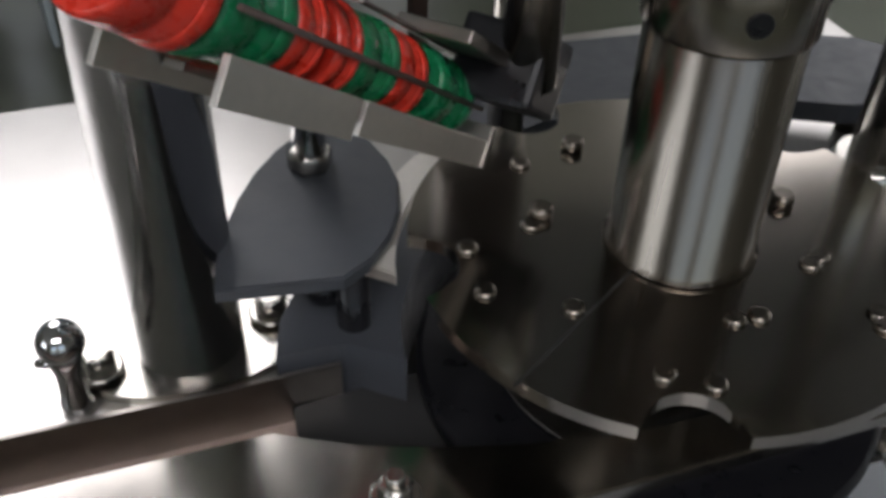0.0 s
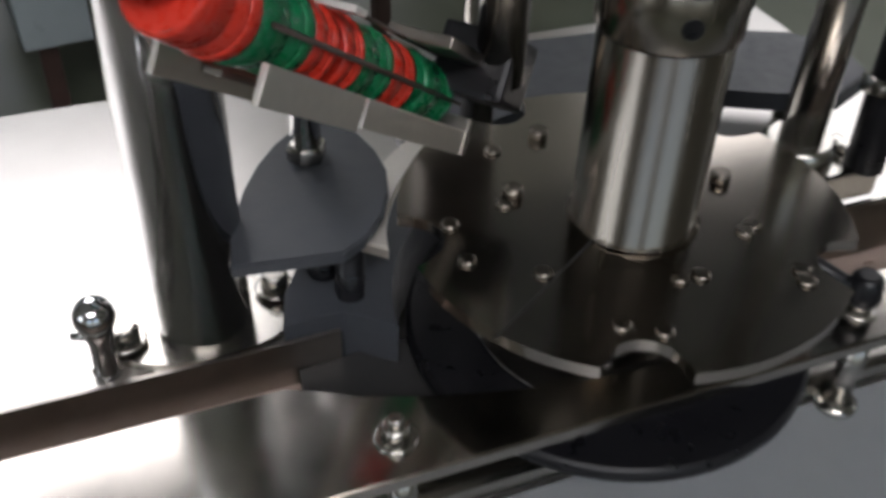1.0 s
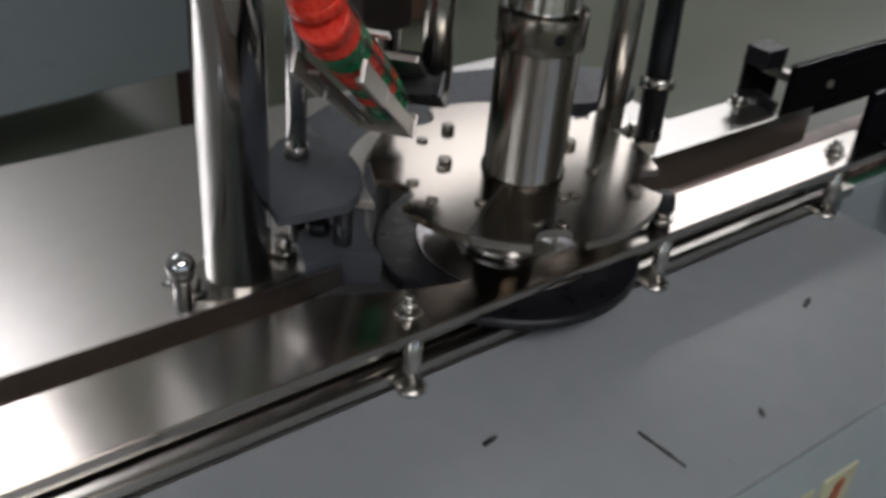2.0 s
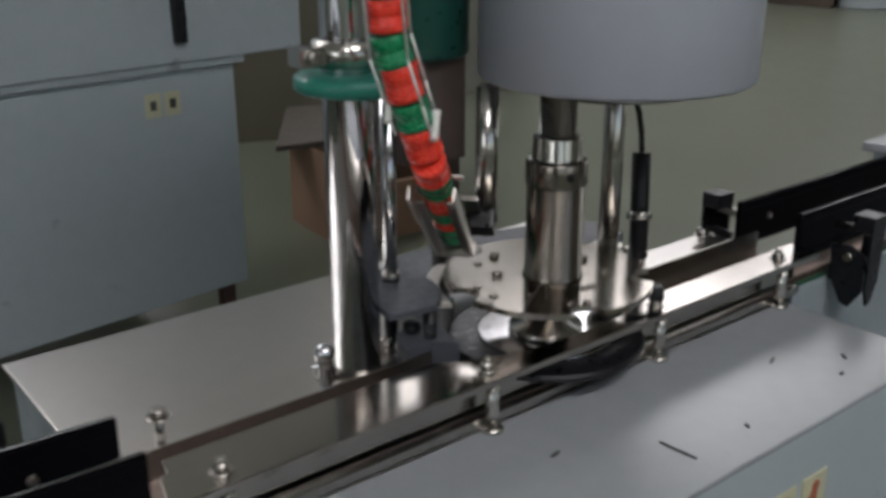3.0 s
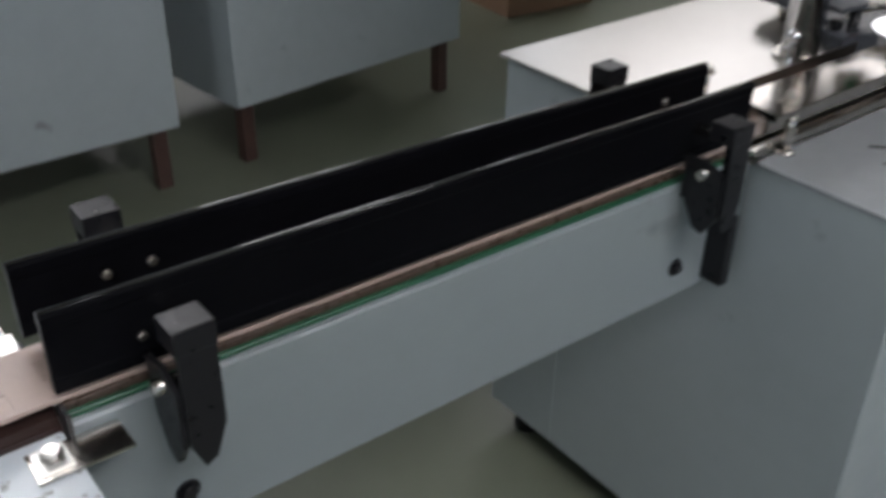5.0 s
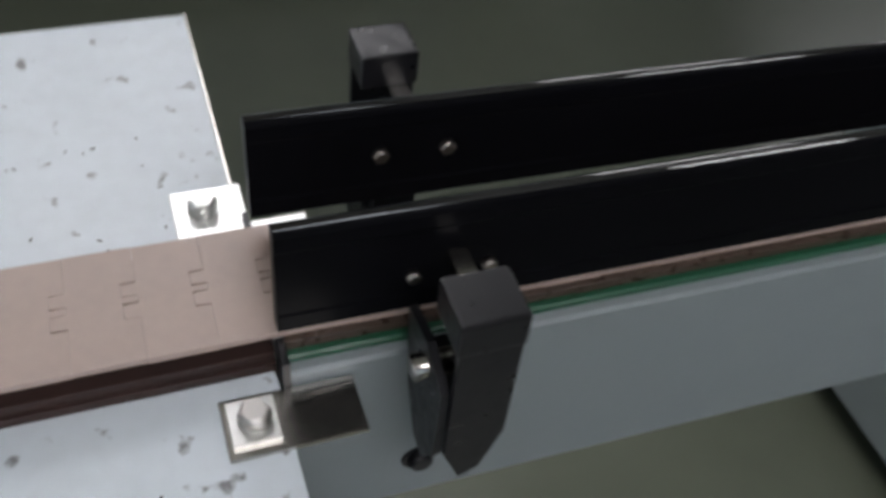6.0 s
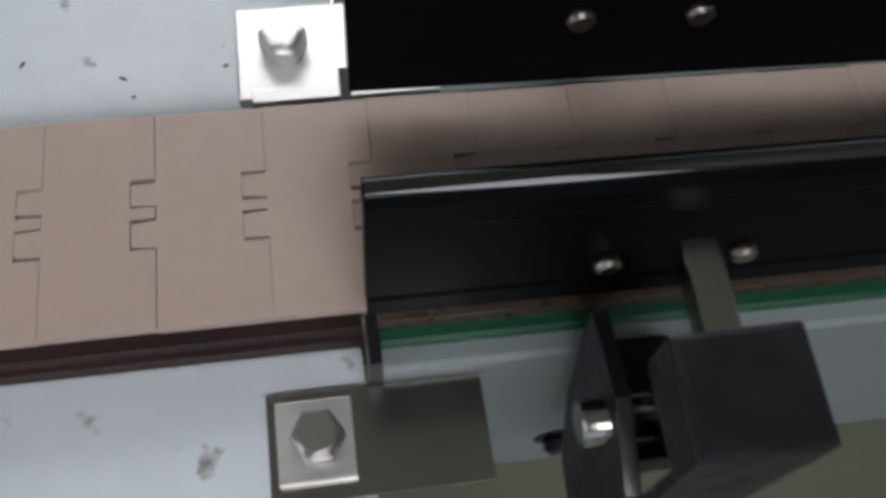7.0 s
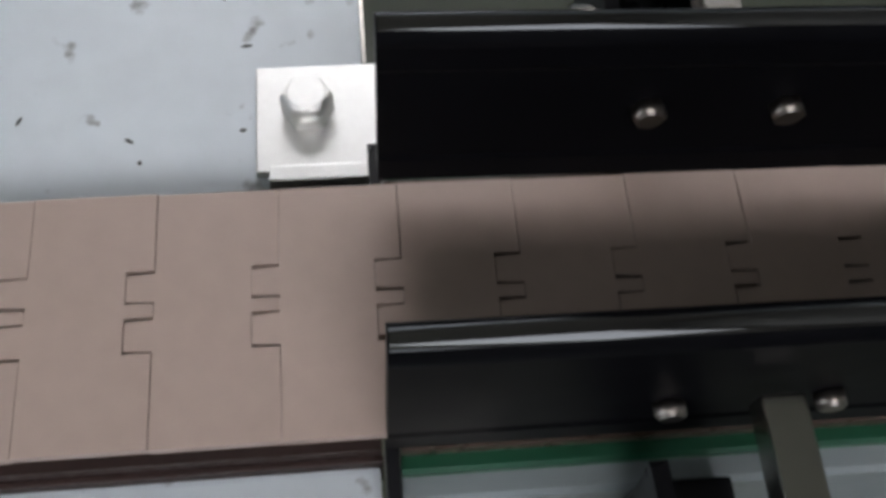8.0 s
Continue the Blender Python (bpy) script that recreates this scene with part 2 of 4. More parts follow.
for i, (a, b, z0, z1) in enumerate(WINDOWS):
    win = thing(f"window_{i + 1}", "steel-framed factory window high in the wall", "window", ((a + b) / 2, 7.1, z0), kind="structure")
    bm = B()
    for x in (a, (a + b) / 2 - 0.03, b - 0.06):
        box(bm, x, x + 0.06, 7.06, 7.12, z0, z1)
    for z in (z0, z1 - 0.06):
        box(bm, a + 0.06, (a + b) / 2 - 0.03, 7.065, 7.115, z, z + 0.06)
        box(bm, (a + b) / 2 + 0.03, b - 0.06, 7.065, 7.115, z, z + 0.06)
    part("window_frame", bm, SHEETGREY, win)
    area("fill_daylight", pose((a + b) / 2, 6.98, (z0 + z1) / 2, -90, 0, 0), b - a, z1 - z0, 14, (0.95, 0.96, 1.0))
for y, tag in ((-2.5, 3), (2.0, 4)):
    area("fill_daylight", pose(14.98, y, 1.7, 0, 90, 0), 2.2, 3.0, 40, (0.96, 0.97, 1.0))

# The fourth panel is an unseen light added to brighten the far floor.
for x0, x1, y0, y1, glow in ((-1.3, 1.7, 2.9, 4.9, NORTH_GLOW), (-1.2, 1.8, -3.8, -2.2, SOUTH_GLOW), (4.6, 8.8, 2.6, 5.4, EAST_GLOW), (9.8, 13.6, 2.4, 5.6, EAST_GLOW)):
    rl = thing("roof_light", "bright translucent roof light panel in the ceiling", "roof light", ((x0 + x1) / 2, (y0 + y1) / 2, 3.38), group="roof lights")
    for k in range(4):
        fx = x0 + (x1 - x0) * k / 3
        part("glazing_bar", box(B(), fx - 0.03, fx + 0.03, y0, y1, 3.36, 3.40), CEILPAINT, rl)
    for k in range(3):
        fx, fw = x0 + (x1 - x0) * (k + 0.5) / 3, (x1 - x0) / 3 - 0.06
        part("panel", box(B(), fx - fw / 2, fx + fw / 2, y0, y1, 3.37, 3.385), glow, rl, "glowing translucent sheet")

# ---- conveyor chain ----
def chain_plate():
    """One hinged slat: a plate with two tongues that enter the next one's slots."""
    p, w, g = 0.0381, 0.0413, 0.00013
    d = 0.0085
    out = [(0.0 + g, -w)]
    out.append((0.0 + g, -0.0115))
    for a, b in ((-0.0115, -0.0013), (0.0045, 0.0140)):
        out += [(g, a), (-d + g, a + 0.0006), (-d + g, b - 0.0006), (g, b)]
    out.append((g, w))
    out.append((p - g, w))
    for a, b in ((0.0148, 0.0037), (-0.0005, -0.0123)):
        out += [(p - g, a), (p - d - g, a), (p - d - g, b), (p - g, b)]
    out.append((p - g, -w))
    clean = []
    for q in out:
        if not clean or (abs(q[0] - clean[-1][0]) + abs(q[1] - clean[-1][1])) > 1e-5:
            clean.append(q)
    return slab(B(), clean, -0.0042, 0.0)


plate_mesh = mesh_of("slat", chain_plate(), CHAIN)
chain = thing("slat_chain", "tan plastic slat conveyor chain running between guide rails", "conveyor chain", (0, 0, 0))
bm = B()
prism(bm, [(-0.030, -0.012), (-0.030, -0.0045), (0.030, -0.0045), (0.030, -0.012)], -0.9, 0.0)
prism(bm, [(-0.030, -0.012), (-0.030, -0.0045), (0.030, -0.0045), (0.030, -0.012)], 0.0, 0.868)
prism(bm, [(-0.030, -0.012), (-0.030, -0.0045), (0.030, -0.0045), (0.030, -0.012)], 0.868, 3.6)
part("wear_bed", sagged(bm), BROWN, chain, "dark bed under the slats")
x = -0.84 + 0.0098
while x < 3.5:
    ob = new("slat", plate_mesh)
    ob.parent = chain
    jz = random.uniform(-0.0003, 0.0003)
    ob.matrix_basis = Matrix.Translation((x, random.uniform(-0.0004, 0.0004), drop(x) + jz)) @ Matrix.Rotation(0.020 if 0 < x < 0.868 else 0, 4, "Y")
    x += 0.0381


# ---- conveyor frames and rails ----
def rail_section(y, inner, z0=0.012, z1=0.084):
    """Black guide rail strip: small rounded top edges and shallow recesses in both faces."""
    t, c = 0.0052, 0.0046
    half = [(t - c + c * math.sin(math.pi * i / 16), z1 - c + c * math.cos(math.pi * i / 16)) for i in range(9)] + [(t, z1 - 0.014), (t * 0.86, z1 - 0.016), (t * 0.86, z0 + 0.014), (t, z0 + 0.012), (t, z0 + 0.001), (t - 0.001, z0)]
    return [(y + a, b) for a, b in half] + [(y - a, b) for a, b in reversed(half)]


def guide_rail(label, y, inner, x0, x1, bolts, dz=0.0, low=0.012, toe=0.0):
    """A black rail strip; toe is how far its far end stands nearer to the chain's middle."""
    rail = thing("guide_rail", label, "guide rail", ((x0 + x1) / 2, y, 0.01), group="conveyor guide rails")

    def shift(x):
        return inner * toe * (x - x0) / (x1 - x0)
    bm = sagged(prism(B(), [(a, b + dz) for a, b in rail_section(y, inner, low)], x0, x1, True))
    for v in bm.verts:
        v.co.y += shift(v.co.x)
    part("strip", bm, BLACKGLOSS, rail)
    bm = rod(B(), (x0 + 0.0004, y, 0.0806 + dz + drop(x0)), (x1 - 0.0004, y + shift(x1), 0.0806 + dz + drop(x1)), 0.0040, 40)
    part("rounded_edge", bm, BEAD, rail, "polished rounded top edge")
    # Duller steel puts the rail's shade into the bolts' colour.
    for bx in bolts:
        hexbolt(rail, (bx, y + shift(bx) + inner * 0.0043, 0.049 + drop(bx) + dz), 0.0052, 0.0045, 0, DARKLIP, False, "bolt", (0, inner, 0))
    return rail


guide_rail("long glossy black plastic guide rail with bolts along the slat chain", 0.0405, -1, 0.002, 0.868, (0.079, 0.120, 0.79), 0.001, 0.012, 0.010)
nr = guide_rail("long glossy black plastic guide rail along the tan slat chain", -0.0425, 1, 0.0, 0.866, (), 0.0, 0.0075)
# Near bolts get the same shade-darkened steel.
for bx in (0.074, 0.118):
    hexbolt(nr, (bx, -0.0470, 0.035 + drop(bx)), 0.0046, 0.004, 0, DARKLIP, False, "bolt", (0, -1, 0))
guide_rail("black plastic guide rail of the outfeed conveyor", 0.043, -1, 1.828, 3.5, (1.9,), 0.014)
guide_rail("black plastic guide rail of the outfeed conveyor", -0.046, 1, 1.845, 3.5, (), 0.014)


def conveyor_frame(label, x0, x1):
    fr = thing("conveyor_frame", label, "conveyor", ((x0 + x1) / 2, 0, -0.18))
    for s in (-1, 1):
        ys = s * 0.056
        part("side_panel", sagged(prism(B(), [(ys - s * 0.010, -0.0160), (ys + s * 0.001, -0.0160), (ys + s * 0.003, -0.0180), (ys + s * 0.003, -0.180), (ys, -0.182), (ys - s * 0.02, -0.182), (ys - s * 0.02, -0.178), (ys - s * 0.002, -0.178), (ys - s * 0.002, -0.0200), (ys - s * 0.010, -0.0200)], x0, x1)), SHADED_PANEL, fr)
        part("wear_strip", sagged(prism(B(), [(s * 0.0425, -0.0115), (s * 0.0495, -0.0115), (s * 0.0510, -0.0128), (s * 0.0510, -0.0160), (s * 0.0425, -0.0160)], x0, x1)), GREEN, fr, "green plastic wear strip")
        # Brown strip stands in for the tan chain's shaded edge under the rail.
        part("ledge", sagged(prism(B(), [(s * 0.033, -0.0048), (s * 0.0450, -0.0048), (s * 0.0455, -0.0055), (s * 0.0455, -0.0115), (s * 0.033, -0.0115)], x0, x1)), BROWN, fr, "brown strip in the colour of shaded chain")
    return fr


conveyor_frame("pale blue-grey conveyor side panel with a green wear strip", 0.004, 0.866)
# Added black blocks give the gap at the frame's start its darkness.
for s in (-1, 1):
    ya, yb = sorted((s * 0.0415, s * 0.0600))
    solid("end_stop", box(B(), -0.0006, 0.0036, ya, yb, -0.036, -0.0052, 0.0005), BLACK, "small added black block darkening the gap where the chain track starts", "end stop", "end stops")
conveyor_frame("blue-grey outfeed conveyor side panel with a green wear strip", 1.83, 3.5)


def clamp(label, bx, side, dz=0.0, y0=0.052):
    """Rail holder: a black head with a square steel bar into the rail, a bolt and a long tapered foot plate."""
    c = thing("rail_clamp", label, "rail clamp", (bx, side * 0.1, 0.0), group="black rail clamps")
    z = drop(bx) + dz
    s = side

    def Y(v):
        return s * v
    bm = B()
    ya, yb = sorted((Y(0.088), Y(0.121)))
    box(bm, bx - 0.0180, bx + 0.0180, ya, yb, 0.056 + z, 0.079 + z, 0.002)
    part("head", bm, BLACK, c)
    bm = B()
    vs = [(bx - 0.0165, 0.057), (bx + 0.0165, 0.057), (bx + 0.0165, -0.020), (bx + 0.005, -0.052), (bx - 0.006, -0.058), (bx - 0.0165, -0.032)]
    lo = [bm.verts.new((a, Y(0.1165), b + z)) for a, b in vs]
    hi = [bm.verts.new((a, Y(0.1205), b + z)) for a, b in vs]
    for i in range(len(vs)):
        bm.faces.new((lo[i], lo[(i + 1) % len(vs)], hi[(i + 1) % len(vs)], hi[i]))
    bm.faces.new(lo), bm.faces.new(hi)
    part("foot_plate", bm, BLACK, c)
    bm = B()
    vs = [(0.060, 0.027), (0.090, 0.032), (0.1165, 0.020), (0.116, -0.036), (0.100, -0.062), (0.086, -0.058), (0.070, -0.030)]
    lo = [bm.verts.new((bx - 0.0165, Y(a), b + z)) for a, b in vs]
    hi = [bm.verts.new((bx - 0.0215, Y(a), b + z)) for a, b in vs]
    for i in range(len(vs)):
        bm.faces.new((lo[i], lo[(i + 1) % len(vs)], hi[(i + 1) % len(vs)], hi[i]))
    bm.faces.new(lo), bm.faces.new(hi)
    part("side_plate", bm, BLACK, c)
    bm = B()
    ya, yb = sorted((Y(0.0905), Y(0.1165)))
    box(bm, bx + 0.0125, bx + 0.0165, ya, yb, -0.020 + z, 0.0562 + z, 0.001)
    part("web", bm, BLACK, c)
    bm = B()
    ya, yb = sorted((Y(y0), Y(0.112)))
    box(bm, bx + 0.0005, bx + 0.0115, ya, yb, 0.046 + z, 0.0565 + z, 0.001)
    part("steel_bar", bm, STEEL, c, "square bright steel bar")
    part("stud", rod(B(), (bx - 0.030, Y(0.092), 0.015 + z), (bx - 0.006, Y(0.092), 0.015 + z), 0.0075, 12, 0.001), STEEL, c)
    bm = B()
    ya, yb = sorted((Y(0.059), Y(0.101)))
    box(bm, bx - 0.0163, bx + 0.012, ya, yb, -0.030 + z, -0.006 + z, 0.002)
    part("bracket_arm", bm, BLACK, c)
    hexbolt(c, (bx - 0.004, Y(0.0585), -0.136 + z), 0.0085, 0.006, 0.0, BLACK, True, "bolt", (0, s, 0))
    return c


for bx, s, dz in ((0.090, -1, 0), (0.100, 1, 0), (0.752, -1, 0), (0.77, 1, 0), (1.935, -1, 0.014), (1.86, 1, 0.014)):
    clamp("black plastic rail clamp with a bright square steel bar", bx, s, dz)


# ---- capping machine ----
TOP = -0.037
cab = thing("capping_machine_cabinet", "pale blue-grey sheet-metal machine cabinet with a bright worn top", "machine cabinet", (1.33, 0.07, FLOOR))
bm = B()
box(bm, 0.8745, 1.7945, -0.2825, 0.415, FLOOR + 0.06, TOP - 0.006, 0.003)
part("body", bm, PAINT, cab)
part("door_seam", box(B(), 0.8730, 0.8750, 0.250, 0.257, FLOOR + 0.065, -0.080), PAINT, cab)
part("strap", box(B(), 0.802, 0.818, -0.092, -0.060, -0.185, -0.085, 0.002), BLACK, cab, "black plastic strap under the conveyor")
bm = B()
box(bm, 0.872, 1.797, -0.285, -0.0645, TOP - 0.0055, TOP, 0.0025)
part("near_top", bm, TOPPAINT, cab, "worn grey painted top with scratches")
bm = B()
box(bm, 0.868, 1.797, -0.0625, 0.430, TOP - 0.0055, TOP, 0.002)
part("far_top", bm, DECK, cab, "satin stainless steel top sheet")
for fx in (0.93, 1.74):
    for fy in (-0.22, 0.36):
        part("foot", lathe(B(), [(0.030, FLOOR), (0.030, FLOOR + 0.012), (0.012, FLOOR + 0.02), (0.012, FLOOR + 0.065)], 18, Matrix.Translation((fx, fy, 0))), BLACK, cab)
for lx in (1.478, 1.540):
    bm = B()
    box(bm, lx - 0.024, lx + 0.024, -0.2847, -0.2825, -0.172, -0.108, 0.0005)
    lab = part("warning_label", bm, YELLOW, cab, "pale yellow warning label with a red symbol")
    bm = B()
    box(bm, lx - 0.0065, lx + 0.0065, -0.2857, -0.2847, -0.156, -0.128, 0.0003)
    box(bm, lx - 0.0105, lx + 0.004, -0.2856, -0.2847, -0.142, -0.134, 0.0003)
    lathe(bm, [(0.008, 0), (0.006, 0.001)], 14, Matrix.Translation((lx + 0.003, -0.2847, -0.124)) @ Matrix.Rotation(radians(90), 4, "X"))
    part("symbol", bm, MARK_RED, lab)

# dark offcuts lying on the top
for (sx, sy, ln, wd, rot) in ((1.065, -0.165, 0.105, 0.006, -48), (1.010, -0.175, 0.030, 0.007, -35), (1.36, -0.225, 0.045, 0.003, -85), (1.62, -0.165, 0.016, 0.005, 20),
                              (1.70, -0.215, 0.012, 0.005, 50), (1.255, -0.150, 0.014, 0.005, 10), (1.46, -0.240, 0.008, 0.004, 60), (1.655, -0.238, 0.010, 0.004, 15)):
    bm = B()
    n = 7
    pts = []
    for i in range(n):
        f = i / (n - 1) - 0.5
        pts.append((f * ln, wd * 0.5 * (1 - abs(f) * 0.9) + 0.0006 * math.sin(i * 2.1)))
    outline = pts + [(a, -b * 0.8) for a, b in reversed(pts)]
    slab(bm, outline, 0, 0.0016)
    ob = solid("offcut", bm, NEARBLACK, "small dark plastic offcut lying on the machine top", "offcut", "dark offcuts")
    ob.matrix_basis = pose(sx, sy, TOP + 0.0003, 0, 0, rot)

# guide plates beside the chain inside the machine
DZ = -0.0172
near = thing("near_guide_plate", "polished stainless guide plate on short posts beside the chain", "guide plate", (1.35, -0.06, 0.02))
bm = B()
slab(bm, [(0.878, -0.036), (0.888, -0.036), (0.892, -0.010), (1.196, -0.010), (1.230, -0.030), (1.262, -0.040), (1.300, -0.050), (1.345, -0.058), (1.400, -0.060), (1.455, -0.056), (1.500, -0.046), (1.530, -0.036), (1.846, -0.036), (1.846, -0.084), (0.868, -0.084)], 0.024, 0.032, 0.0012)
part("plate", bm, MIRROR, near)
bm = B()
box(bm, 0.90, 1.84, -0.050, -0.046, DZ + 0.002, 0.0242, 0.0005)
part("fence", bm, STEEL, near, "upright steel fence under the plate")
for bx in (0.926, 1.238, 1.515, 1.778):
    bm = B()
    rod(bm, (bx, -0.070, TOP + 0.0), (bx, -0.070, 0.0242), 0.0075, 18)
    lathe(bm, [(0.013, TOP), (0.013, TOP + 0.003), (0.0078, TOP + 0.005)], 20, Matrix.Translation((bx, -0.070, 0)))
    part("post", bm, STEEL, near)
    hexbolt(near, (bx, -0.060, 0.032), 0.0078, 0.0075, 0.0, STEEL, True)
    part("stud", rod(B(), (bx, -0.060, 0.040), (bx, -0.060, 0.047), 0.0042, 14, 0.0008), STEEL, near)
bm = B()
prism(bm, [(-0.062, TOP + 0.0006), (-0.062, TOP + 0.012), (-0.047, TOP + 0.012), (-0.047, TOP + 0.0006)], 0.872, 1.84)
part("base_strip", bm, STEEL, near, "bright steel strip along the machine top")

far = thing("far_guide_plate", "satin stainless guide plate with an upright lip along the chain", "guide plate", (1.1, 0.06, 0.0))
bm = B()
slab(bm, [(0.885, 0.040), (1.232, 0.040), (1.232, 0.100), (1.120, 0.118), (0.885, 0.118)], -0.003, 0.001, 0.0006)
part("plate", bm, DECK, far)
bm = B()
box(bm, 0.882, 1.238, 0.0355, 0.0385, -0.026, 0.016, 0.0006)
part("lip", bm, DARKLIP, far, "upright brushed steel lip")
for bx in (0.92, 1.06, 1.19):
    part("spacer", rod(B(), (bx, 0.07, TOP), (bx, 0.07, -0.003), 0.009, 16), STEEL, far)
far2 = thing("far_guide_plate", "satin stainless guide plate with an upright lip by the outfeed rails", "guide plate", (1.68, 0.06, 0.0))
bm = B()
slab(bm, [(1.545, 0.019), (1.835, 0.019), (1.835, 0.105), (1.600, 0.105), (1.560, 0.060)], 0.010, 0.014, 0.0006)
part("plate", bm, DECK, far2)
bm = B()
box(bm, 1.545, 1.838, 0.0135, 0.0165, -0.004, 0.040, 0.0006)
part("lip", bm, STEEL, far2, "upright brushed steel lip")
for bx in (1.60, 1.79):
    part("spacer", rod(B(), (bx, 0.08, TOP), (bx, 0.08, 0.010), 0.009, 16), STEEL, far2)
hexbolt(far2, (1.792, 0.080, 0.014), 0.0085, 0.008, 0.012)
hexbolt(far, (0.922, 0.066, 0.001), 0.0085, 0.008, 0.030)


def knob(parent, at, lean=(0, 0, 1), ln=0.045, r=0.0105):
    """Clamp knob: a chromed ball on a tapered stem with a small cross pin."""
    m = Matrix.Translation(at) @ Vector(lean).to_track_quat("Z", "Y").to_matrix().to_4x4()
    k = part("clamp_knob", lathe(B(), [(0.0075, 0), (0.0085, 0.004), (0.007, 0.006), (0.0066, ln * 0.45), (0.0085, ln * 0.6), (0.0075, ln * 0.7)], 20, m), CHROME, parent, "chromed ball knob clamp")
    pr = [(0.002 + 0.0, ln - r + -r)] + [(r * math.sin(math.pi * i / 12), ln - r - r * math.cos(math.pi * i / 12)) for i in range(2, 12)] + [(0.002, ln)]
    part("ball", lathe(B(), pr, 24, m), CHROME, k)
    a = m @ Vector((0, 0, ln * 0.5))
    part("pin", rod(B(), a, a + (m.to_3x3() @ Vector((0.014, -0.006, 0.0))), 0.0022, 10), CHROME, k)
    return k


knob(far, (1.111, 0.062, 0.001), (0.0, 0.02, 1), 0.054, 0.0115)

# side clamp with a slanted handle near the star wheel
hd = part("clamp_handle", rod(B(), (1.512, -0.060, 0.046), (1.489, -0.034, 0.058), 0.0048, 14, 0.001), BLACK, near, "dark slanted clamp handle")
part("nut", lathe(B(), [(0.010, 0.040), (0.0105, 0.044), (0.009, 0.055), (0.006, 0.058)], 18, Matrix.Translation((1.515, -0.060, 0))), BLACK, hd)

# chrome column
CX, CY = 1.169, 0.086
col = thing("chrome_column", "polished chrome machine column bolted to the stainless top", "machine column", (CX, CY, TOP))
part("tube", lathe(B(), [(0.0275, TOP), (0.0275, 0.95)], 64, Matrix.Translation((CX, CY, 0))), CHROME, col)
bm = B()
slab(bm, [(CX + 0.058 * math.cos(a), CY - 0.004 + 0.034 * math.sin(a)) for a in [2 * math.pi * i / 40 for i in range(40)]], 0.0012, 0.0065, 0.001)
part("base_flange", bm, STEEL, col)
for bx, by in ((CX - 0.046, CY - 0.010), (CX + 0.044, CY + 0.006)):
    hexbolt(col, (bx, by, 0.0065), 0.0085, 0.010, 0.003)
part("green_collar", lathe(B(), [(0.029, 0.318), (0.060, 0.319), (0.065, 0.323), (0.065, 0.334), (0.060, 0.338), (0.029, 0.339)], 48, Matrix.Translation((CX + 0.010, CY, 0))), TEAL, col, "green round plastic collar")
bm = B()
lathe(bm, [(0.029, 0.345), (0.036, 0.346), (0.036, 0.372), (0.029, 0.373)], 32, Matrix.Translation((CX, CY, 0)))
box(bm, CX - 0.062, CX - 0.028, CY - 0.014, CY + 0.014, 0.349, 0.369, 0.002)
part("clamp_ring", bm, STEEL, col)
hexbolt(col, (CX - 0.050, CY - 0.014, 0.359), 0.007, 0.006, 0.0, STEEL, True, "bolt", (0, -1, 0))

# star wheel
WX, WY, WZ = 1.395, 0.010, 0.083
wheel = thing("star_wheel", "polished stainless star wheel with round bottle pockets and screws", "star wheel", (WX, WY, WZ))
R, PR = 0.125, 0.020
pockets = [radians(174 + 72 * i) for i in range(5)]


def star_plate(radius, pocket, z0, z1, bevel):
    """A disc cut by round pockets, made by polar sampling of its rim."""
    out = []
    n = 360
    for i in range(n):
        a = 2 * math.pi * i / n
        r = radius
        for pk in pockets:
            d = (a - pk + math.pi) % (2 * math.pi) - math.pi
            q = radius * 0.985
            disc = pocket * pocket - (q * math.sin(d)) ** 2
            if abs(d) < 0.5 and disc > 0:
                r = min(r, q * math.cos(d) - math.sqrt(disc))
        out.append((WX + r * math.cos(a), WY + r * math.sin(a)))
    return slab(B(), out, z0, z1, bevel)


part("top_disc", star_plate(R, PR, WZ - 0.007, WZ, 0.0006), DISC, wheel)
part("lower_disc", lathe(B(), [(0.117, -0.004), (0.120, -0.002), (0.120, 0.003), (0.117, 0.006)], 64, Matrix.Translation((WX, WY, 0))), BLACK, wheel, "black plastic lower star disc")
# Added reflector: imitates the bright crescent of light beside the disc.
part("wear_plate", lathe(B(), [(0.082, 0.0055), (0.082, 0.0090), (0.0815, 0.0095)], 64, Matrix.Translation((WX, WY, 0))), LOWDISC, wheel, "added mirror plate on the lower disc for a bright crescent")
part("hub", lathe(B(), [(0.045, 0.0095), (0.045, 0.018), (0.028, 0.022), (0.028, WZ - 0.0065)], 40, Matrix.Translation((WX, WY, 0))), STEEL, wheel)
part("seam", box(B(), -0.0005, 0.0005, -0.128, -0.036, 0, 0.0006, 0, pose(WX, WY, WZ, 0, 0, -57)), NEARBLACK, wheel, "dark split line across the disc")
for a, rr in ((-152, 0.075), (-120, 0.095), (-108, 0.098), (-92, 0.062), (-82, 0.064), (-52, 0.098), (-56, 0.103), (-38, 0.065), (-32, 0.069), (5, 0.066), (48, 0.072), (100, 0.082), (122, 0.088), (150, 0.062), (158, 0.066), (170, 0.098), (-172, 0.100)):
    px, py = WX + rr * math.cos(radians(a)), WY + rr * math.sin(radians(a))
    if a in (5, 48, 100, 150):
        hexbolt(wheel, (px, py, WZ), 0.0065, 0.006, 0.0, SLEEVE, False)
    else:
        part("screw", lathe(B(), [(0.0052, WZ), (0.0052, WZ + 0.0016), (0.0036, WZ + 0.0026)], 14, Matrix.Translation((px, py, 0))), SLEEVE, wheel)

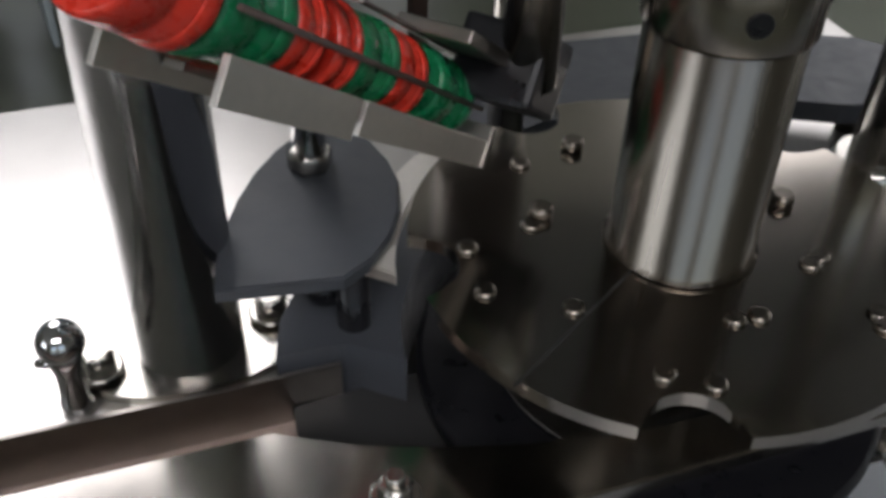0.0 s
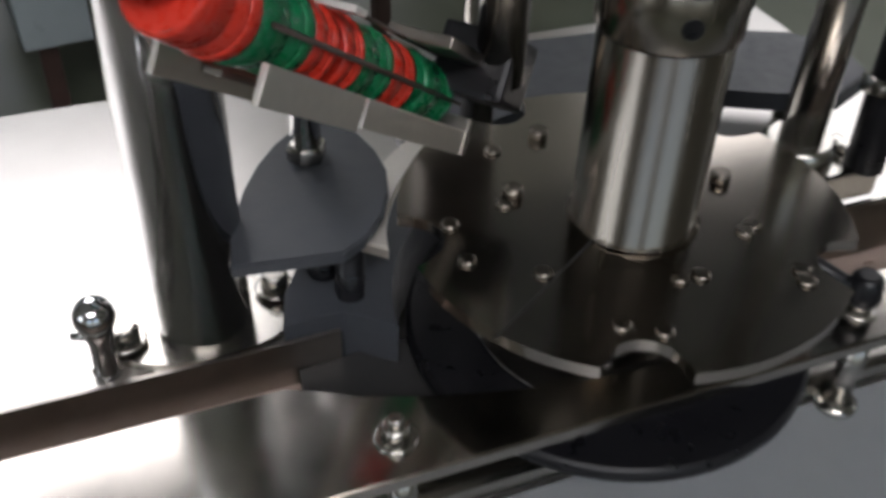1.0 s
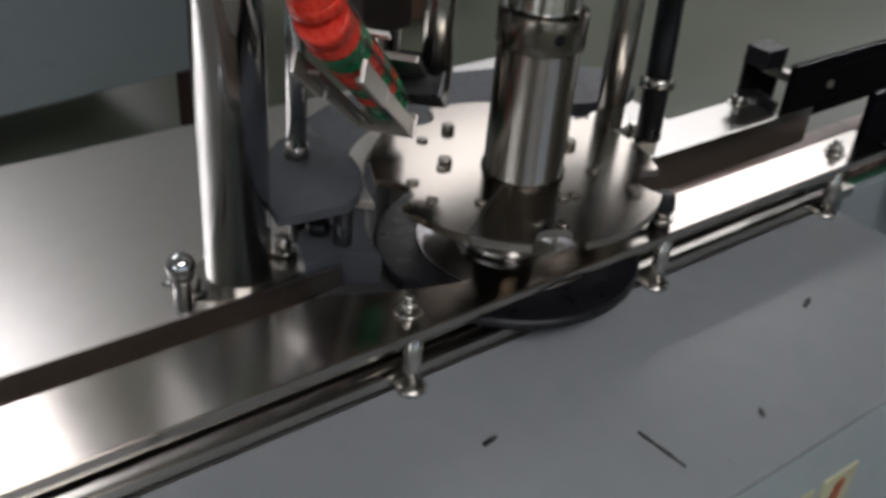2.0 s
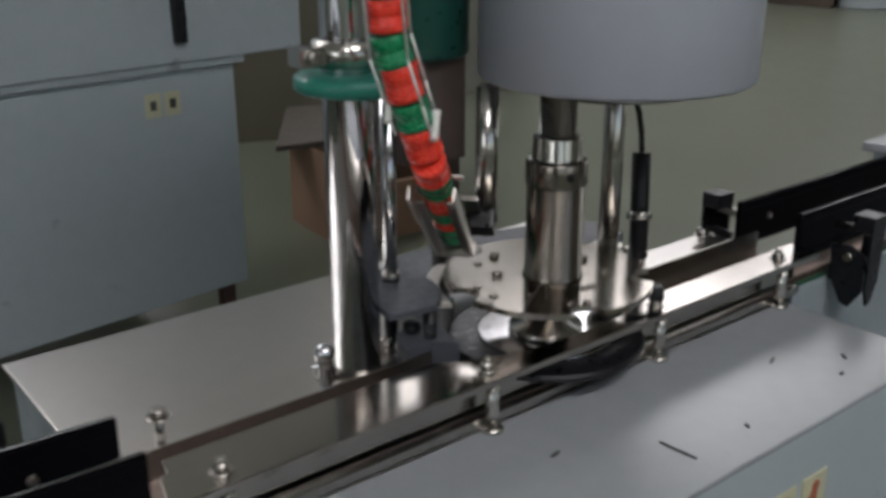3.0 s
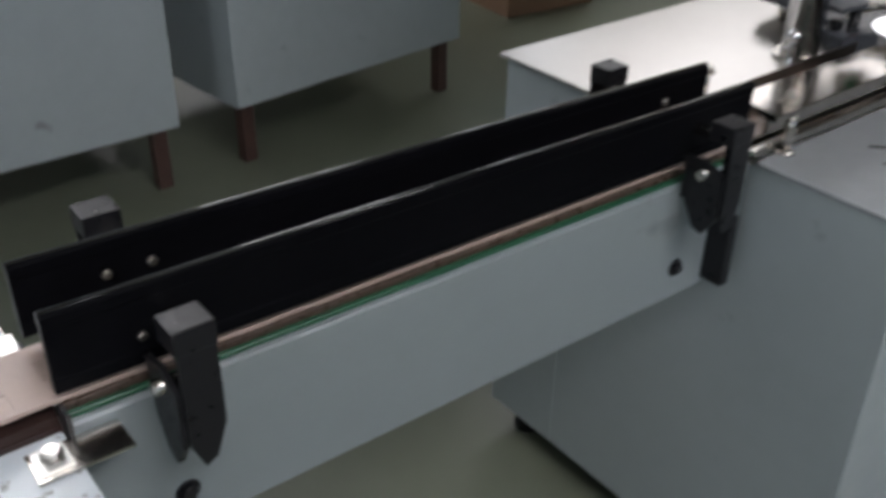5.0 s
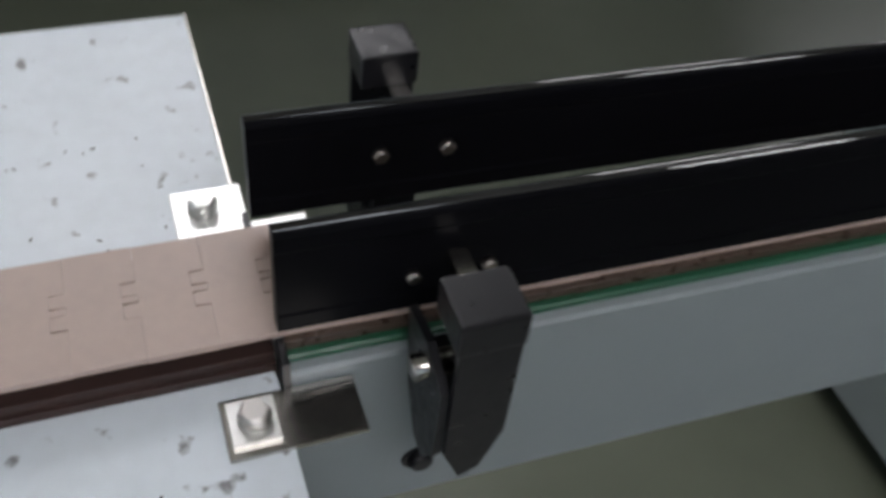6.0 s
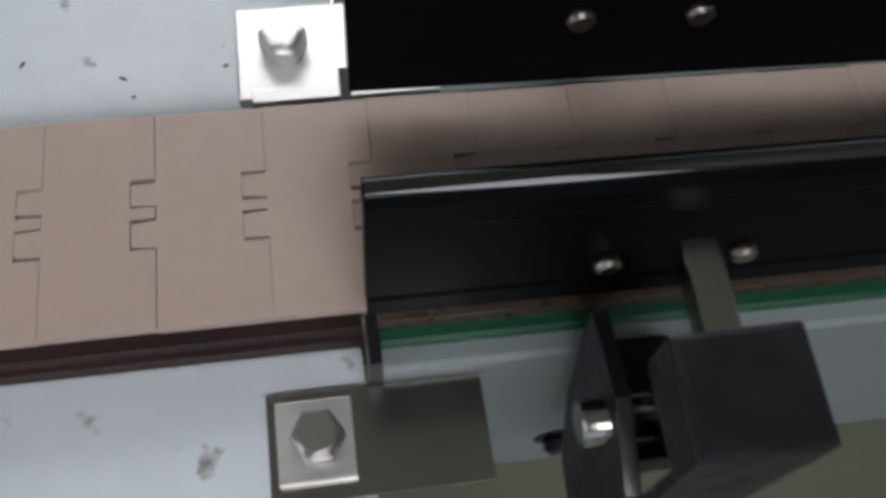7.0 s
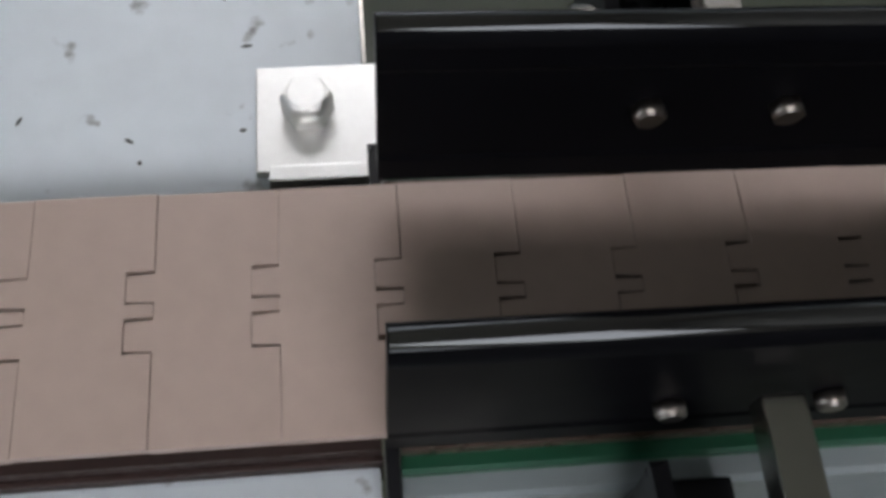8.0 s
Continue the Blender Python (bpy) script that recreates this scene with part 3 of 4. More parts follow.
# sleeve and spindle above the wheel
sl = thing("spindle_sleeve", "brushed stainless spindle sleeve standing on the star wheel", "spindle", (WX, WY, WZ))
ms = Matrix.Translation((1.397, 0.004, 0))
part("sleeve", lathe(B(), [(0.0355, WZ + 0.0006), (0.0362, WZ + 0.002), (0.0340, WZ + 0.004), (0.0335, 0.196), (0.0330, 0.1965)], 56, ms), SLEEVE, sl)
part("collar", lathe(B(), [(0.0352, 0.1965), (0.0358, 0.198), (0.0358, 0.224), (0.0350, 0.2255), (0.030, 0.226)], 56, ms), SLEEVE, sl)
pr = [(0.0285, 0.226)]
for i in range(9):
    pr += [(0.0285, 0.2275 + 0.003 * i), (0.0268, 0.2285 + 0.003 * i)]
pr += [(0.023, 0.256), (0.021, 0.256), (0.021, 0.36)]
part("threaded_spindle", lathe(B(), pr, 40, ms), STEEL, sl, "threaded steel spindle")
for a in (-108, -25, 100):
    d = Vector((math.cos(radians(a)), math.sin(radians(a)), 0))
    p = Vector((1.397, 0.004, 0.211)) + d * 0.0352
    part("set_screw", rod(B(), p, p + d * 0.0016, 0.0052, 16, 0.0005), BLACK, sl)

# capping head housing above
hs = thing("capping_head_housing", "large pale grey-blue round housing of the capping head", "machine housing", (1.45, 0.03, 0.30))
mh = Matrix.Translation((1.470, -0.012, 0))
part("shell", lathe(B(), [(0.110, 0.317), (0.154, 0.315), (0.158, 0.319), (0.158, 0.80), (0.14, 0.81)], 72, mh), HOUSING, hs)
part("bearing_plate", lathe(B(), [(0.062, 0.300), (0.10, 0.301), (0.10, 0.318), (0.06, 0.319)], 40, mh), STEEL, hs)
# Unseen box, added to keep the disc and its reflections dark.
part("head_beam", box(B(), 1.24, 2.02, 0.10, 0.52, 0.47, 0.86, 0.01), HOUSING, hs, "unseen grey-blue box added over the machine to darken the disc")
part("guide_bar", rod(B(), (1.335, 0.055, 0.150), (1.335, 0.055, 0.31), 0.013, 24), STEEL, hs)
part("drive_hose", rod(B(), (1.305, 0.16, 0.335), (1.305, 0.16, 0.62), 0.070, 36, 0.004), DARKGREEN, hs, "dark green drive casing")
part("backing_plate", box(B(), 1.338, 1.392, 0.172, 0.196, 0.150, 0.318, 0.003), BROWNSTEEL, hs, "brown steel backing plate")
part("bracket", box(B(), 1.262, 1.345, 0.105, 0.20, 0.215, 0.336, 0.004), BROWNSTEEL, hs, "brown worn steel bracket")

# dark nylon bottle guides left of the wheel
ng = thing("nylon_guide", "dark grey nylon bottle guide block with a curved edge", "bottle guide", (1.22, 0.08, 0.0))


def arc(cx, cy, r, a0, a1, n=18):
    return [(cx + r * math.cos(radians(a0 + (a1 - a0) * i / n)), cy + r * math.sin(radians(a0 + (a1 - a0) * i / n))) for i in range(n + 1)]


part("upper_plate", slab(B(), [(1.183, 0.041), (1.187, 0.062), (1.194, 0.084), (1.204, 0.106), (1.217, 0.128), (1.231, 0.147), (1.246, 0.160), (1.272, 0.166), (1.282, 0.146), (1.287, 0.122), (1.287, 0.100), (1.281, 0.078), (1.271, 0.058), (1.258, 0.043), (1.241, 0.033)], 0.068, 0.075, 0.0012), NYLON, ng)
part("lower_plate", slab(B(), arc(WX, WY, 0.128, 175, 112, 22) + [(1.338, 0.190), (1.312, 0.172), (1.294, 0.145), (1.280, 0.118), (1.262, 0.098), (1.240, 0.093), (1.226, 0.088), (1.214, 0.068), (1.207, 0.0425), (1.242, 0.0425), (1.256, 0.030)], -0.030, 0.025, 0.0012), NYLON, ng)
# Added pale arc: bright light on the nylon guide's rim, put into colour.
part("rim_guide", slab(B(), arc(WX, WY, 0.131, 170, 112, 20) + arc(WX, WY, 0.147, 116, 166, 20), 0.064, 0.071, 0.001), PALESTEEL, ng, "pale curved strip for the lit rim of the nylon guide")
for px, py in ((1.250, 0.055), (1.252, 0.135)):
    part("spacer", rod(B(), (px, py, TOP), (px, py, 0.0685), 0.0085, 18), BLACK, ng)
part("knob", lathe(B(), [(0.007, 0.024), (0.010, 0.027), (0.0115, 0.032), (0.010, 0.038), (0.005, 0.040)], 22, Matrix.Translation((1.241, 0.078, 0))), BLACK, ng, "black round nut")

# Added dark sheet, so the tan chain reads black beneath the wheel.
part("chain_cover", slab(B(), [(1.212, 0.0340), (1.206, -0.0345), (1.262, -0.0345), (1.300, -0.0440), (1.400, -0.0440), (1.500, -0.0440), (1.500, 0.040), (1.300, 0.040)], -0.0160, -0.0046), NEARBLACK, ng, "added dark sheet blacking out the chain beneath the wheel")
bg = thing("nylon_guide", "dark grey nylon plate behind the star wheel", "bottle guide", (1.45, 0.2, 0.02))
part("plate", slab(B(), [(1.335, 0.205), (1.345, 0.290), (1.400, 0.318), (1.480, 0.326), (1.560, 0.318), (1.640, 0.300), (1.715, 0.268), (1.745, 0.235), (1.735, 0.185), (1.690, 0.165), (1.640, 0.180), (1.590, 0.205), (1.540, 0.222), (1.480, 0.228), (1.420, 0.220), (1.370, 0.200)], 0.000, 0.016, 0.0015), NYLON, bg)
for px, py in ((1.38, 0.26), (1.54, 0.27), (1.69, 0.22)):
    part("spacer", rod(B(), (px, py, TOP), (px, py, 0.001), 0.009, 16), STEEL, bg)

# posts
tp = thing("thin_post", "thin chrome post with a hexagon nut carrying the cap chute", "post", (1.246, 0.126, 0.075))
part("rod", rod(B(), (1.246, 0.126, 0.070), (1.246, 0.126, 0.30), 0.0088, 24), CHROME, tp)
part("nut", lathe(B(), [(0.0115, 0.0752), (0.0120, 0.077), (0.0120, 0.084), (0.0110, 0.086)], 6, Matrix.Translation((1.246, 0.126, 0))), STEEL, tp)
p2 = thing("support_post", "stainless support post standing beside the star wheel", "post", (1.548, 0.048, 0.028))
part("rod", rod(B(), (1.548, 0.052, TOP), (1.548, 0.052, 0.42), 0.0135, 28), STEEL, p2)
part("collar", lathe(B(), [(0.022, 0.052), (0.023, 0.054), (0.023, 0.070), (0.020, 0.073)], 28, Matrix.Translation((1.548, 0.052, 0))), STEEL, p2)
bm = B()
box(bm, 1.545, 1.602, 0.030, 0.074, 0.030, 0.052, 0.002)
part("clamp_block", bm, STEEL, p2)
hexbolt(p2, (1.588, 0.052, 0.052), 0.007, 0.006, 0)
p3 = thing("support_post", "stainless support post behind the star wheel", "post", (1.47, 0.20, TOP))
part("rod", rod(B(), (1.395, 0.215, TOP), (1.395, 0.215, 0.42), 0.0125, 24), STEEL, p3)
sn = thing("sensor", "black cylindrical sensor with a cable on a bracket", "sensor", (1.588, 0.035, 0.06))
part("barrel", rod(B(), (1.592, 0.036, 0.048), (1.605, 0.052, 0.190), 0.0125, 24, 0.0015), BLACK, sn)
part("nut", rod(B(), (1.597, 0.042, 0.100), (1.599, 0.044, 0.110), 0.017, 6), STEEL, sn)


def tube(bm, pts, r, seg=8):
    for a, b in zip(pts, pts[1:]):
        rod(bm, a, b, r, seg)
    return bm


cable = [(1.605, 0.052, 0.19), (1.609, 0.058, 0.215), (1.609, 0.064, 0.24), (1.603, 0.070, 0.265), (1.592, 0.076, 0.285), (1.580, 0.080, 0.310)]
part("cable", tube(B(), cable, 0.004), BLACK, sn)

# cap chute
END, UP = Vector((1.289, 0.060, 0.150)), Vector((1.1700, -0.0495, 0.2665))
along = (UP - END).normalized()
side = along.cross(Vector((0, 0, 1))).normalized()
if side.y > 0:
    side = -side
lift = side.cross(along).normalized()
if lift.z < 0:
    lift = -lift
CH = Matrix((along, side, lift)).transposed().to_4x4()
CH.translation = END
ch = thing("cap_chute", "pale steel cap chute with side plates sloping to the star wheel", "cap chute", END)
L = 0.150
for k in (-1, 1):
    ya, yb = sorted((k * 0.0115, k * 0.020))
    part("floor_strip", box(B(), -0.030, L, ya, yb, -0.022, -0.019, 0.0006, CH), DARKLIP, ch)
for s in (-1, 1):
    bm = B()
    box(bm, -0.030, L * 0.62, s * 0.0215 - 0.0015, s * 0.0215 + 0.0015, -0.026, -0.013, 0.0006, CH)
    part("side_plate", bm, PALESTEEL, ch)
    bm = B()
    box(bm, L * 0.66, L * 1.18, s * 0.0225 - 0.0015, s * 0.0225 + 0.0015, -0.028, -0.013, 0.0006, CH)
    part("side_plate", bm, PALESTEEL, ch)
part("front_lip", box(B(), -0.034, -0.030, -0.024, 0.024, -0.026, -0.006, 0.0006, CH), DARKLIP, ch)
for k, s in ((0.020, 1), (0.000, 1), (0.000, -1)):
    part("guide_rod", rod(B(), CH @ Vector((-0.020, s * (0.0190 if k == 0 else 0.006), k)), CH @ Vector((L * 1.15, s * (0.0190 if k == 0 else 0.006), k)), 0.0012, 8), BROWNSTEEL, ch)
part("top_strap", box(B(), 0.116, 0.126, -0.023, 0.023, 0.016, 0.019, 0.0006, CH), CLEAR, ch)
part("top_guard", box(B(), -0.030, 0.040, -0.004, 0.030, 0.020, 0.026, 0.001, CH), DARKLIP, ch)
part("end_block", box(B(), -0.045, -0.006, 0.004, 0.045, 0.004, 0.040, 0.003, CH), BLACK, ch)
for a, b in ((-0.024, -0.018), (-0.024, 0.018), (0.030, 0.018)):
    hexbolt(ch, CH @ Vector((a, b, -0.0065 if abs(b) > 0.5 else -0.0200)), 0.004, 0.003, 0.0, STEEL, False, "screw", lift)
# wire guides of the upper chute
UP2 = Vector((1.125, -0.052, 0.385))
UP3 = Vector((1.105, -0.045, 0.62))
for a, b in ((-0.017, 0.012), (0.017, 0.012), (-0.017, -0.014), (0.017, -0.014)):
    o = side * a + lift * b
    bm = B()
    pts = [UP.lerp(UP2, 0.36) + o + along * 0.006, UP.lerp(UP2, 0.6) + o + along * 0.008, UP2 + o, UP3 + o]
    tube(bm, pts, 0.0014, 8)
    part("wire", bm, CLEAR, ch, "pale thin guide wire")
for s in (-1, 1):
    p = UP.lerp(UP2, 0.36 if s > 0 else 0.50) + along * 0.006 + side * (s * 0.019)
    bm = B()
    rod(bm, p - lift * 0.018, p + lift * 0.012, 0.004, 12)
    part("wire_end", bm, CLEAR, ch, "white plastic wire end")


def cap_mesh(name, mat, h, r=0.0172):
    bm = B()
    pr = [(r * 0.90, -h / 2), (r * 0.97, -h / 2 + 0.0007), (r, -h / 2 + 0.002), (r, -h * 0.06), (r * 0.96, -h * 0.03), (r * 0.96, h * 0.03), (r, h * 0.06), (r, h / 2 - 0.002), (r * 0.97, h / 2 - 0.0007), (r * 0.90, h / 2)]
    lathe(bm, pr, 32)
    return mesh_of(name, bm, mat)


def ring_mesh(name, mat, h, r=0.0172):
    bm = B()
    lathe(bm, [(r * 1.005, -h * 0.44), (r * 1.035, -h * 0.42), (r * 1.035, -h * 0.26), (r * 1.005, -h * 0.24)], 32)
    return mesh_of(name, bm, mat)


path = [END + along * 0.002, END.lerp(UP, 0.5), UP, UP.lerp(UP2, 0.5) + along * 0.008, UP2, UP3]
lens = [(b - a).length for a, b in zip(path, path[1:])]
row = [("G", 0.040), ("-", 0.014), ("R", 0.026), ("G", 0.032), ("R", 0.016), ("-", 0.008), ("R", 0.018), ("G", 0.038), ("R", 0.035), ("R", 0.035), ("G", 0.028), ("R", 0.034)]
row += [("G", 0.030), ("R", 0.030), ("G", 0.030), ("G", 0.030), ("R", 0.030), ("G", 0.030)]
d = -0.018
shapes, rings = {}, {}
for kind, h in row:
    k, q = 0, max(d + h / 2, 0.0)
    d += h
    while k < len(lens) and q > lens[k]:
        q -= lens[k]
        k += 1
    if kind == "-" or k >= len(lens):
        continue
    if (kind, h) not in shapes:
        shapes[kind, h] = cap_mesh("bottle_cap", REDCAP if kind == "R" else GREENCAP, h - 0.0006)
        rings[kind, h] = ring_mesh("tamper_ring", REDCAP if kind == "R" else GREENCAP, h)
    p = path[k].lerp(path[k + 1], q / lens[k])
    dr = (path[k + 1] - path[k]).normalized()
    ob = new("bottle_cap", shapes[kind, h])
    tagged(ob, "glossy red plastic screw cap queued in the chute" if kind == "R" else "glossy green plastic screw cap queued in the chute", "bottle cap", "caps in the chute")
    ob.matrix_basis = Matrix.Translation(p) @ dr.to_track_quat("Z", "Y").to_matrix().to_4x4() @ Matrix.Rotation(random.uniform(-0.06, 0.06), 4, "X")
    ring = new("tamper_ring", rings[kind, h])
    ring.parent = ob

# ---- infeed table ----
tb = thing("infeed_table", "worn pale blue-grey painted steel table with the chain running through it", "machine table", (-0.5, 0, FLOOR))
TZ = -0.030
bm = B()
box(bm, -1.30, 0.0, 0.0445, 0.316, TZ - 0.022, TZ, 0.002)
part("far_top", bm, TABLEPAINT, tb)
bm = B()
box(bm, -1.30, -0.002, -0.420, -0.0438, TZ - 0.022, TZ, 0.002)
part("near_top", bm, TABLEPAINT, tb)
bm = B()
box(bm, -1.28, -0.015, -0.400, 0.300, FLOOR + 0.1, TZ - 0.022, 0.003)
part("body", bm, PAINT, tb)
# Dark brown strips and fill put the slot's shade into colour.
for s, ya in ((-1, -0.0465), (1, 0.0435)):
    bm = B()
    y0, y1 = (-0.0438, -0.0418) if s < 0 else (0.0418, 0.0445)
    box(bm, -1.30, -0.001, y0, y1, TZ - 0.022, TZ + 0.006 if s < 0 else TZ + 0.016, 0.0004)
    part("slot_edge", bm, DARKSLOT, tb, "dark brown strip shading the edge of the chain slot")
part("slot_bed", box(B(), -1.29, -0.0015, -0.0418, 0.0418, TZ - 0.022, -0.016), DARKSLOT, tb, "dark brown fill shading the bed of the chain slot")
for fx in (-1.2, -0.1):
    for fy in (-0.34, 0.24):
        part("foot", rod(B(), (fx, fy, FLOOR), (fx, fy, FLOOR + 0.105), 0.022, 16), BLACK, tb)
part("end_trim", box(B(), -0.0003, 0.0012, 0.11, 0.316, TZ - 0.030, TZ + 0.001, 0.0003), STEEL, tb, "bright steel edge trim")

bf = thing("joint_bracket", "bright stainless joint plate with a large hexagon bolt on the table", "joint bracket", (-0.018, 0.085, TZ), group="joint brackets")
part("plate", box(B(), -0.040, 0.005, 0.062, 0.107, TZ + 0.001, TZ + 0.005, 0.0006), ZINC, bf)
part("arm", box(B(), -0.034, 0.038, 0.0500, 0.0560, TZ + 0.004, TZ + 0.020, 0.0006), ZINC, bf)
part("shim", box(B(), -0.034, -0.002, 0.056, 0.064, TZ + 0.0008, TZ + 0.004, 0.0004), ZINC, bf)
hexbolt(bf, (-0.021, 0.087, TZ + 0.005), 0.0095, 0.012, 0.0, ZINC, False)
bn = thing("joint_bracket", "stainless joint plate with a square washer and a large hexagon bolt", "joint bracket", (0.0, -0.078, TZ), group="joint brackets")
part("plate", box(B(), -0.037, 0.038, -0.098, -0.0605, TZ + 0.001, TZ + 0.004, 0.0005), STEEL, bn)
part("square_washer", box(B(), -0.034, -0.008, -0.092, -0.064, TZ + 0.004, TZ + 0.0075, 0.0005), ZINC, bn)
hexbolt(bn, (-0.020, -0.078, TZ + 0.0075), 0.0092, 0.0085, 0.0, DECK, False)

# ---- background ----
def cabinet(label, ox, oy, rot, w, d, z0, z1, top=None):
    c = thing("machine_cabinet", label, "machine cabinet", (ox, oy, FLOOR), group="background cabinets")
    c.matrix_basis = pose(ox, oy, FLOOR, 0, 0, rot)
    m = pose(ox, oy, 0, 0, 0, rot)
    part("body", box(B(), 0, w, 0, d, z0, z1, 0.006, m), PAINT, c)
    for fx in (0.05, w - 0.05):
        for fy in (0.05, d - 0.05):
            part("leg", box(B(), fx - 0.02, fx + 0.02, fy - 0.02, fy + 0.02, FLOOR, z0 + 0.002, 0.003, m), LEG, c)
    return c, m


ca, ma = cabinet("large pale blue-grey machine cabinet on short legs", -1.05, 1.69, 0.0, 1.875, 0.9, -0.612, 0.75)
cb, mb = cabinet("pale blue-grey machine cabinet with an overhanging upper box", 1.008, 1.70, 7.0, 0.905, 0.8, -0.612, 0.060)
part("upper_box", box(B(), -0.02, 1.13, -0.03, 0.85, 0.082, 0.75, 0.006, mb), PAINT, cb)
part("ledge", box(B(), -0.02, 0.93, -0.02, 0.80, 0.060, 0.080, 0.003, mb), PAINT, cb)
for lx in (0.640, 0.700):
    lab = part("switch_label", box(B(), lx - 0.024, lx + 0.024, -0.0015, 0.001, -0.062, 0.004, 0.0004, mb), YELLOW, cb, "pale yellow label with a dark symbol")
    bm = B()
    box(bm, lx - 0.009, lx + 0.009, -0.0028, -0.0015, -0.042, -0.016, 0.0003, mb)
    part("symbol", bm, MARK_DARK, lab)
hk = part("handle", box(B(), 0.70, 0.735, -0.055, -0.03, 0.135, 0.30, 0.008, mb), BLACK, cb, "black hanging handle")

# open carton with a grey board on top
ct = thing("carton", "open brown cardboard carton standing on the floor", "carton", (2.70, 2.5, FLOOR))
m = pose(2.56, 2.30, 0, 0, 0, -5)
w, d, z1 = 0.46, 0.44, -0.440
for nm, a in (("front_wall", (0, w, 0, 0.008, -0.565)), ("back_wall", (0, w, d - 0.008, d, z1)), ("side_wall", (0, 0.008, 0.008, d - 0.008, z1)), ("side_wall", (w - 0.008, w, 0.008, d - 0.008, z1))):
    part(nm, box(B(), *a[:4], FLOOR + 0.001, a[4], 0.001, m), CARTON, ct)
part("bottom", box(B(), 0.008, w - 0.008, 0.008, d - 0.008, FLOOR + 0.001, FLOOR + 0.012, 0.0, m), CARTON, ct)
fl = m @ Matrix.Translation((0, 0, -0.565)) @ Matrix.Rotation(radians(-12), 4, "X")
part("flap", box(B(), 0.0, w, -0.012, 0.05, -0.003, 0.002, 0.001, fl), CARTON, ct, "bent front flap")
bd = solid("grey_board", slab(B(), [(2.44, 2.56), (3.10, 2.44), (3.54, 2.98), (2.86, 3.20)], z1 + 0.001, z1 + 0.022, 0.002), SHEETGREY, "dusty grey board lying on the carton", "board")

pw = solid("partition_wall", box(B(), 0, 1.30, 0, 0.05, FLOOR, 2.2, 0.004, pose(2.62, 4.27, 0, 0, 0, -18)), PARTITION, "brown-grey board partition wall standing on the floor", "partition", kind="structure")
# upright posts and panels against the far side
for px, py, w in ((4.1, 4.75, 0.16), (4.42, 4.68, 0.12)):
    solid("upright_post", box(B(), px, px + w, py, py + w, FLOOR, 1.6, 0.006), DARKWOOD, "dark brown wooden upright post standing on the floor", "post", "upright posts")
solid("leaning_panel", box(B(), 0, 0.7, 0, 0.03, FLOOR, 0.9, 0.004, pose(4.75, 4.55, 0, 0, 0, -25)), WALLPAINT, "pale panel leaning upright behind the posts", "panel")
gp = thing("green_machine", "dark green machine panel behind the conveyor", "machine", (3.0, 3.4, 0.0))
part("panel", box(B(), 0, 0.75, 0, 0.25, 0.10, 0.9, 0.008, pose(3.42, 3.50, 0, 0, 0, -30)), TEAL, gp)
part("leg", box(B(), 0.3, 0.4, 0.05, 0.15, FLOOR, 0.1, 0.008, pose(3.42, 3.50, 0, 0, 0, -30)), DARKWOOD, gp)
# far side table by the outfeed conveyor
ot = thing("outfeed_table", "pale grey steel table beside the outfeed conveyor", "machine table", (3.4, 0.4, FLOOR))
part("top", box(B(), 2.80, 4.2, 0.10, 0.375, -0.062, -0.040, 0.003), TOPPAINT, ot)
part("body", box(B(), 2.83, 4.17, 0.12, 0.36, FLOOR + 0.1, -0.062, 0.003), PAINT, ot)
for fx in (2.9, 4.1):
    part("foot", rod(B(), (fx, 0.24, FLOOR), (fx, 0.24, FLOOR + 0.105), 0.022, 16), BLACK, ot)

# next machine along the line: a cabinet under the outfeed conveyor, with sheets stored beneath it
nc = thing("machine_cabinet", "pale blue-grey machine cabinet under the outfeed conveyor", "machine cabinet", (2.6, -0.3, FLOOR))
part("body", box(B(), 2.26, 3.05, -0.62, -0.064, -0.560, -0.105, 0.004), PAINT, nc)
part("top", box(B(), 2.25, 3.06, -0.63, -0.062, -0.105, -0.090, 0.002), TOPPAINT, nc)
# Legs are black in place of the shade under the cabinet.
for fx in (2.31, 3.0):
    for fy in (-0.57, -0.12):
        part("leg", box(B(), fx - 0.02, fx + 0.02, fy - 0.02, fy + 0.02, FLOOR, -0.559, 0.003), BLACK, nc)
for k in range(3):
    ob = solid("grey_sheet", slab(B(), [(0, 0), (0.52, -0.01), (0.53, 0.40), (0.01, 0.41)], 0, 0.014, 0.002), TABLEPAINT, "pale grey sheet lying in a stack on the floor", "sheet", "stacked sheets")
    ob.matrix_basis = pose(2.36 + 0.012 * k, -0.55 + 0.01 * k, FLOOR + 0.0005 + 0.0145 * k, 0, 0, 3 * k)

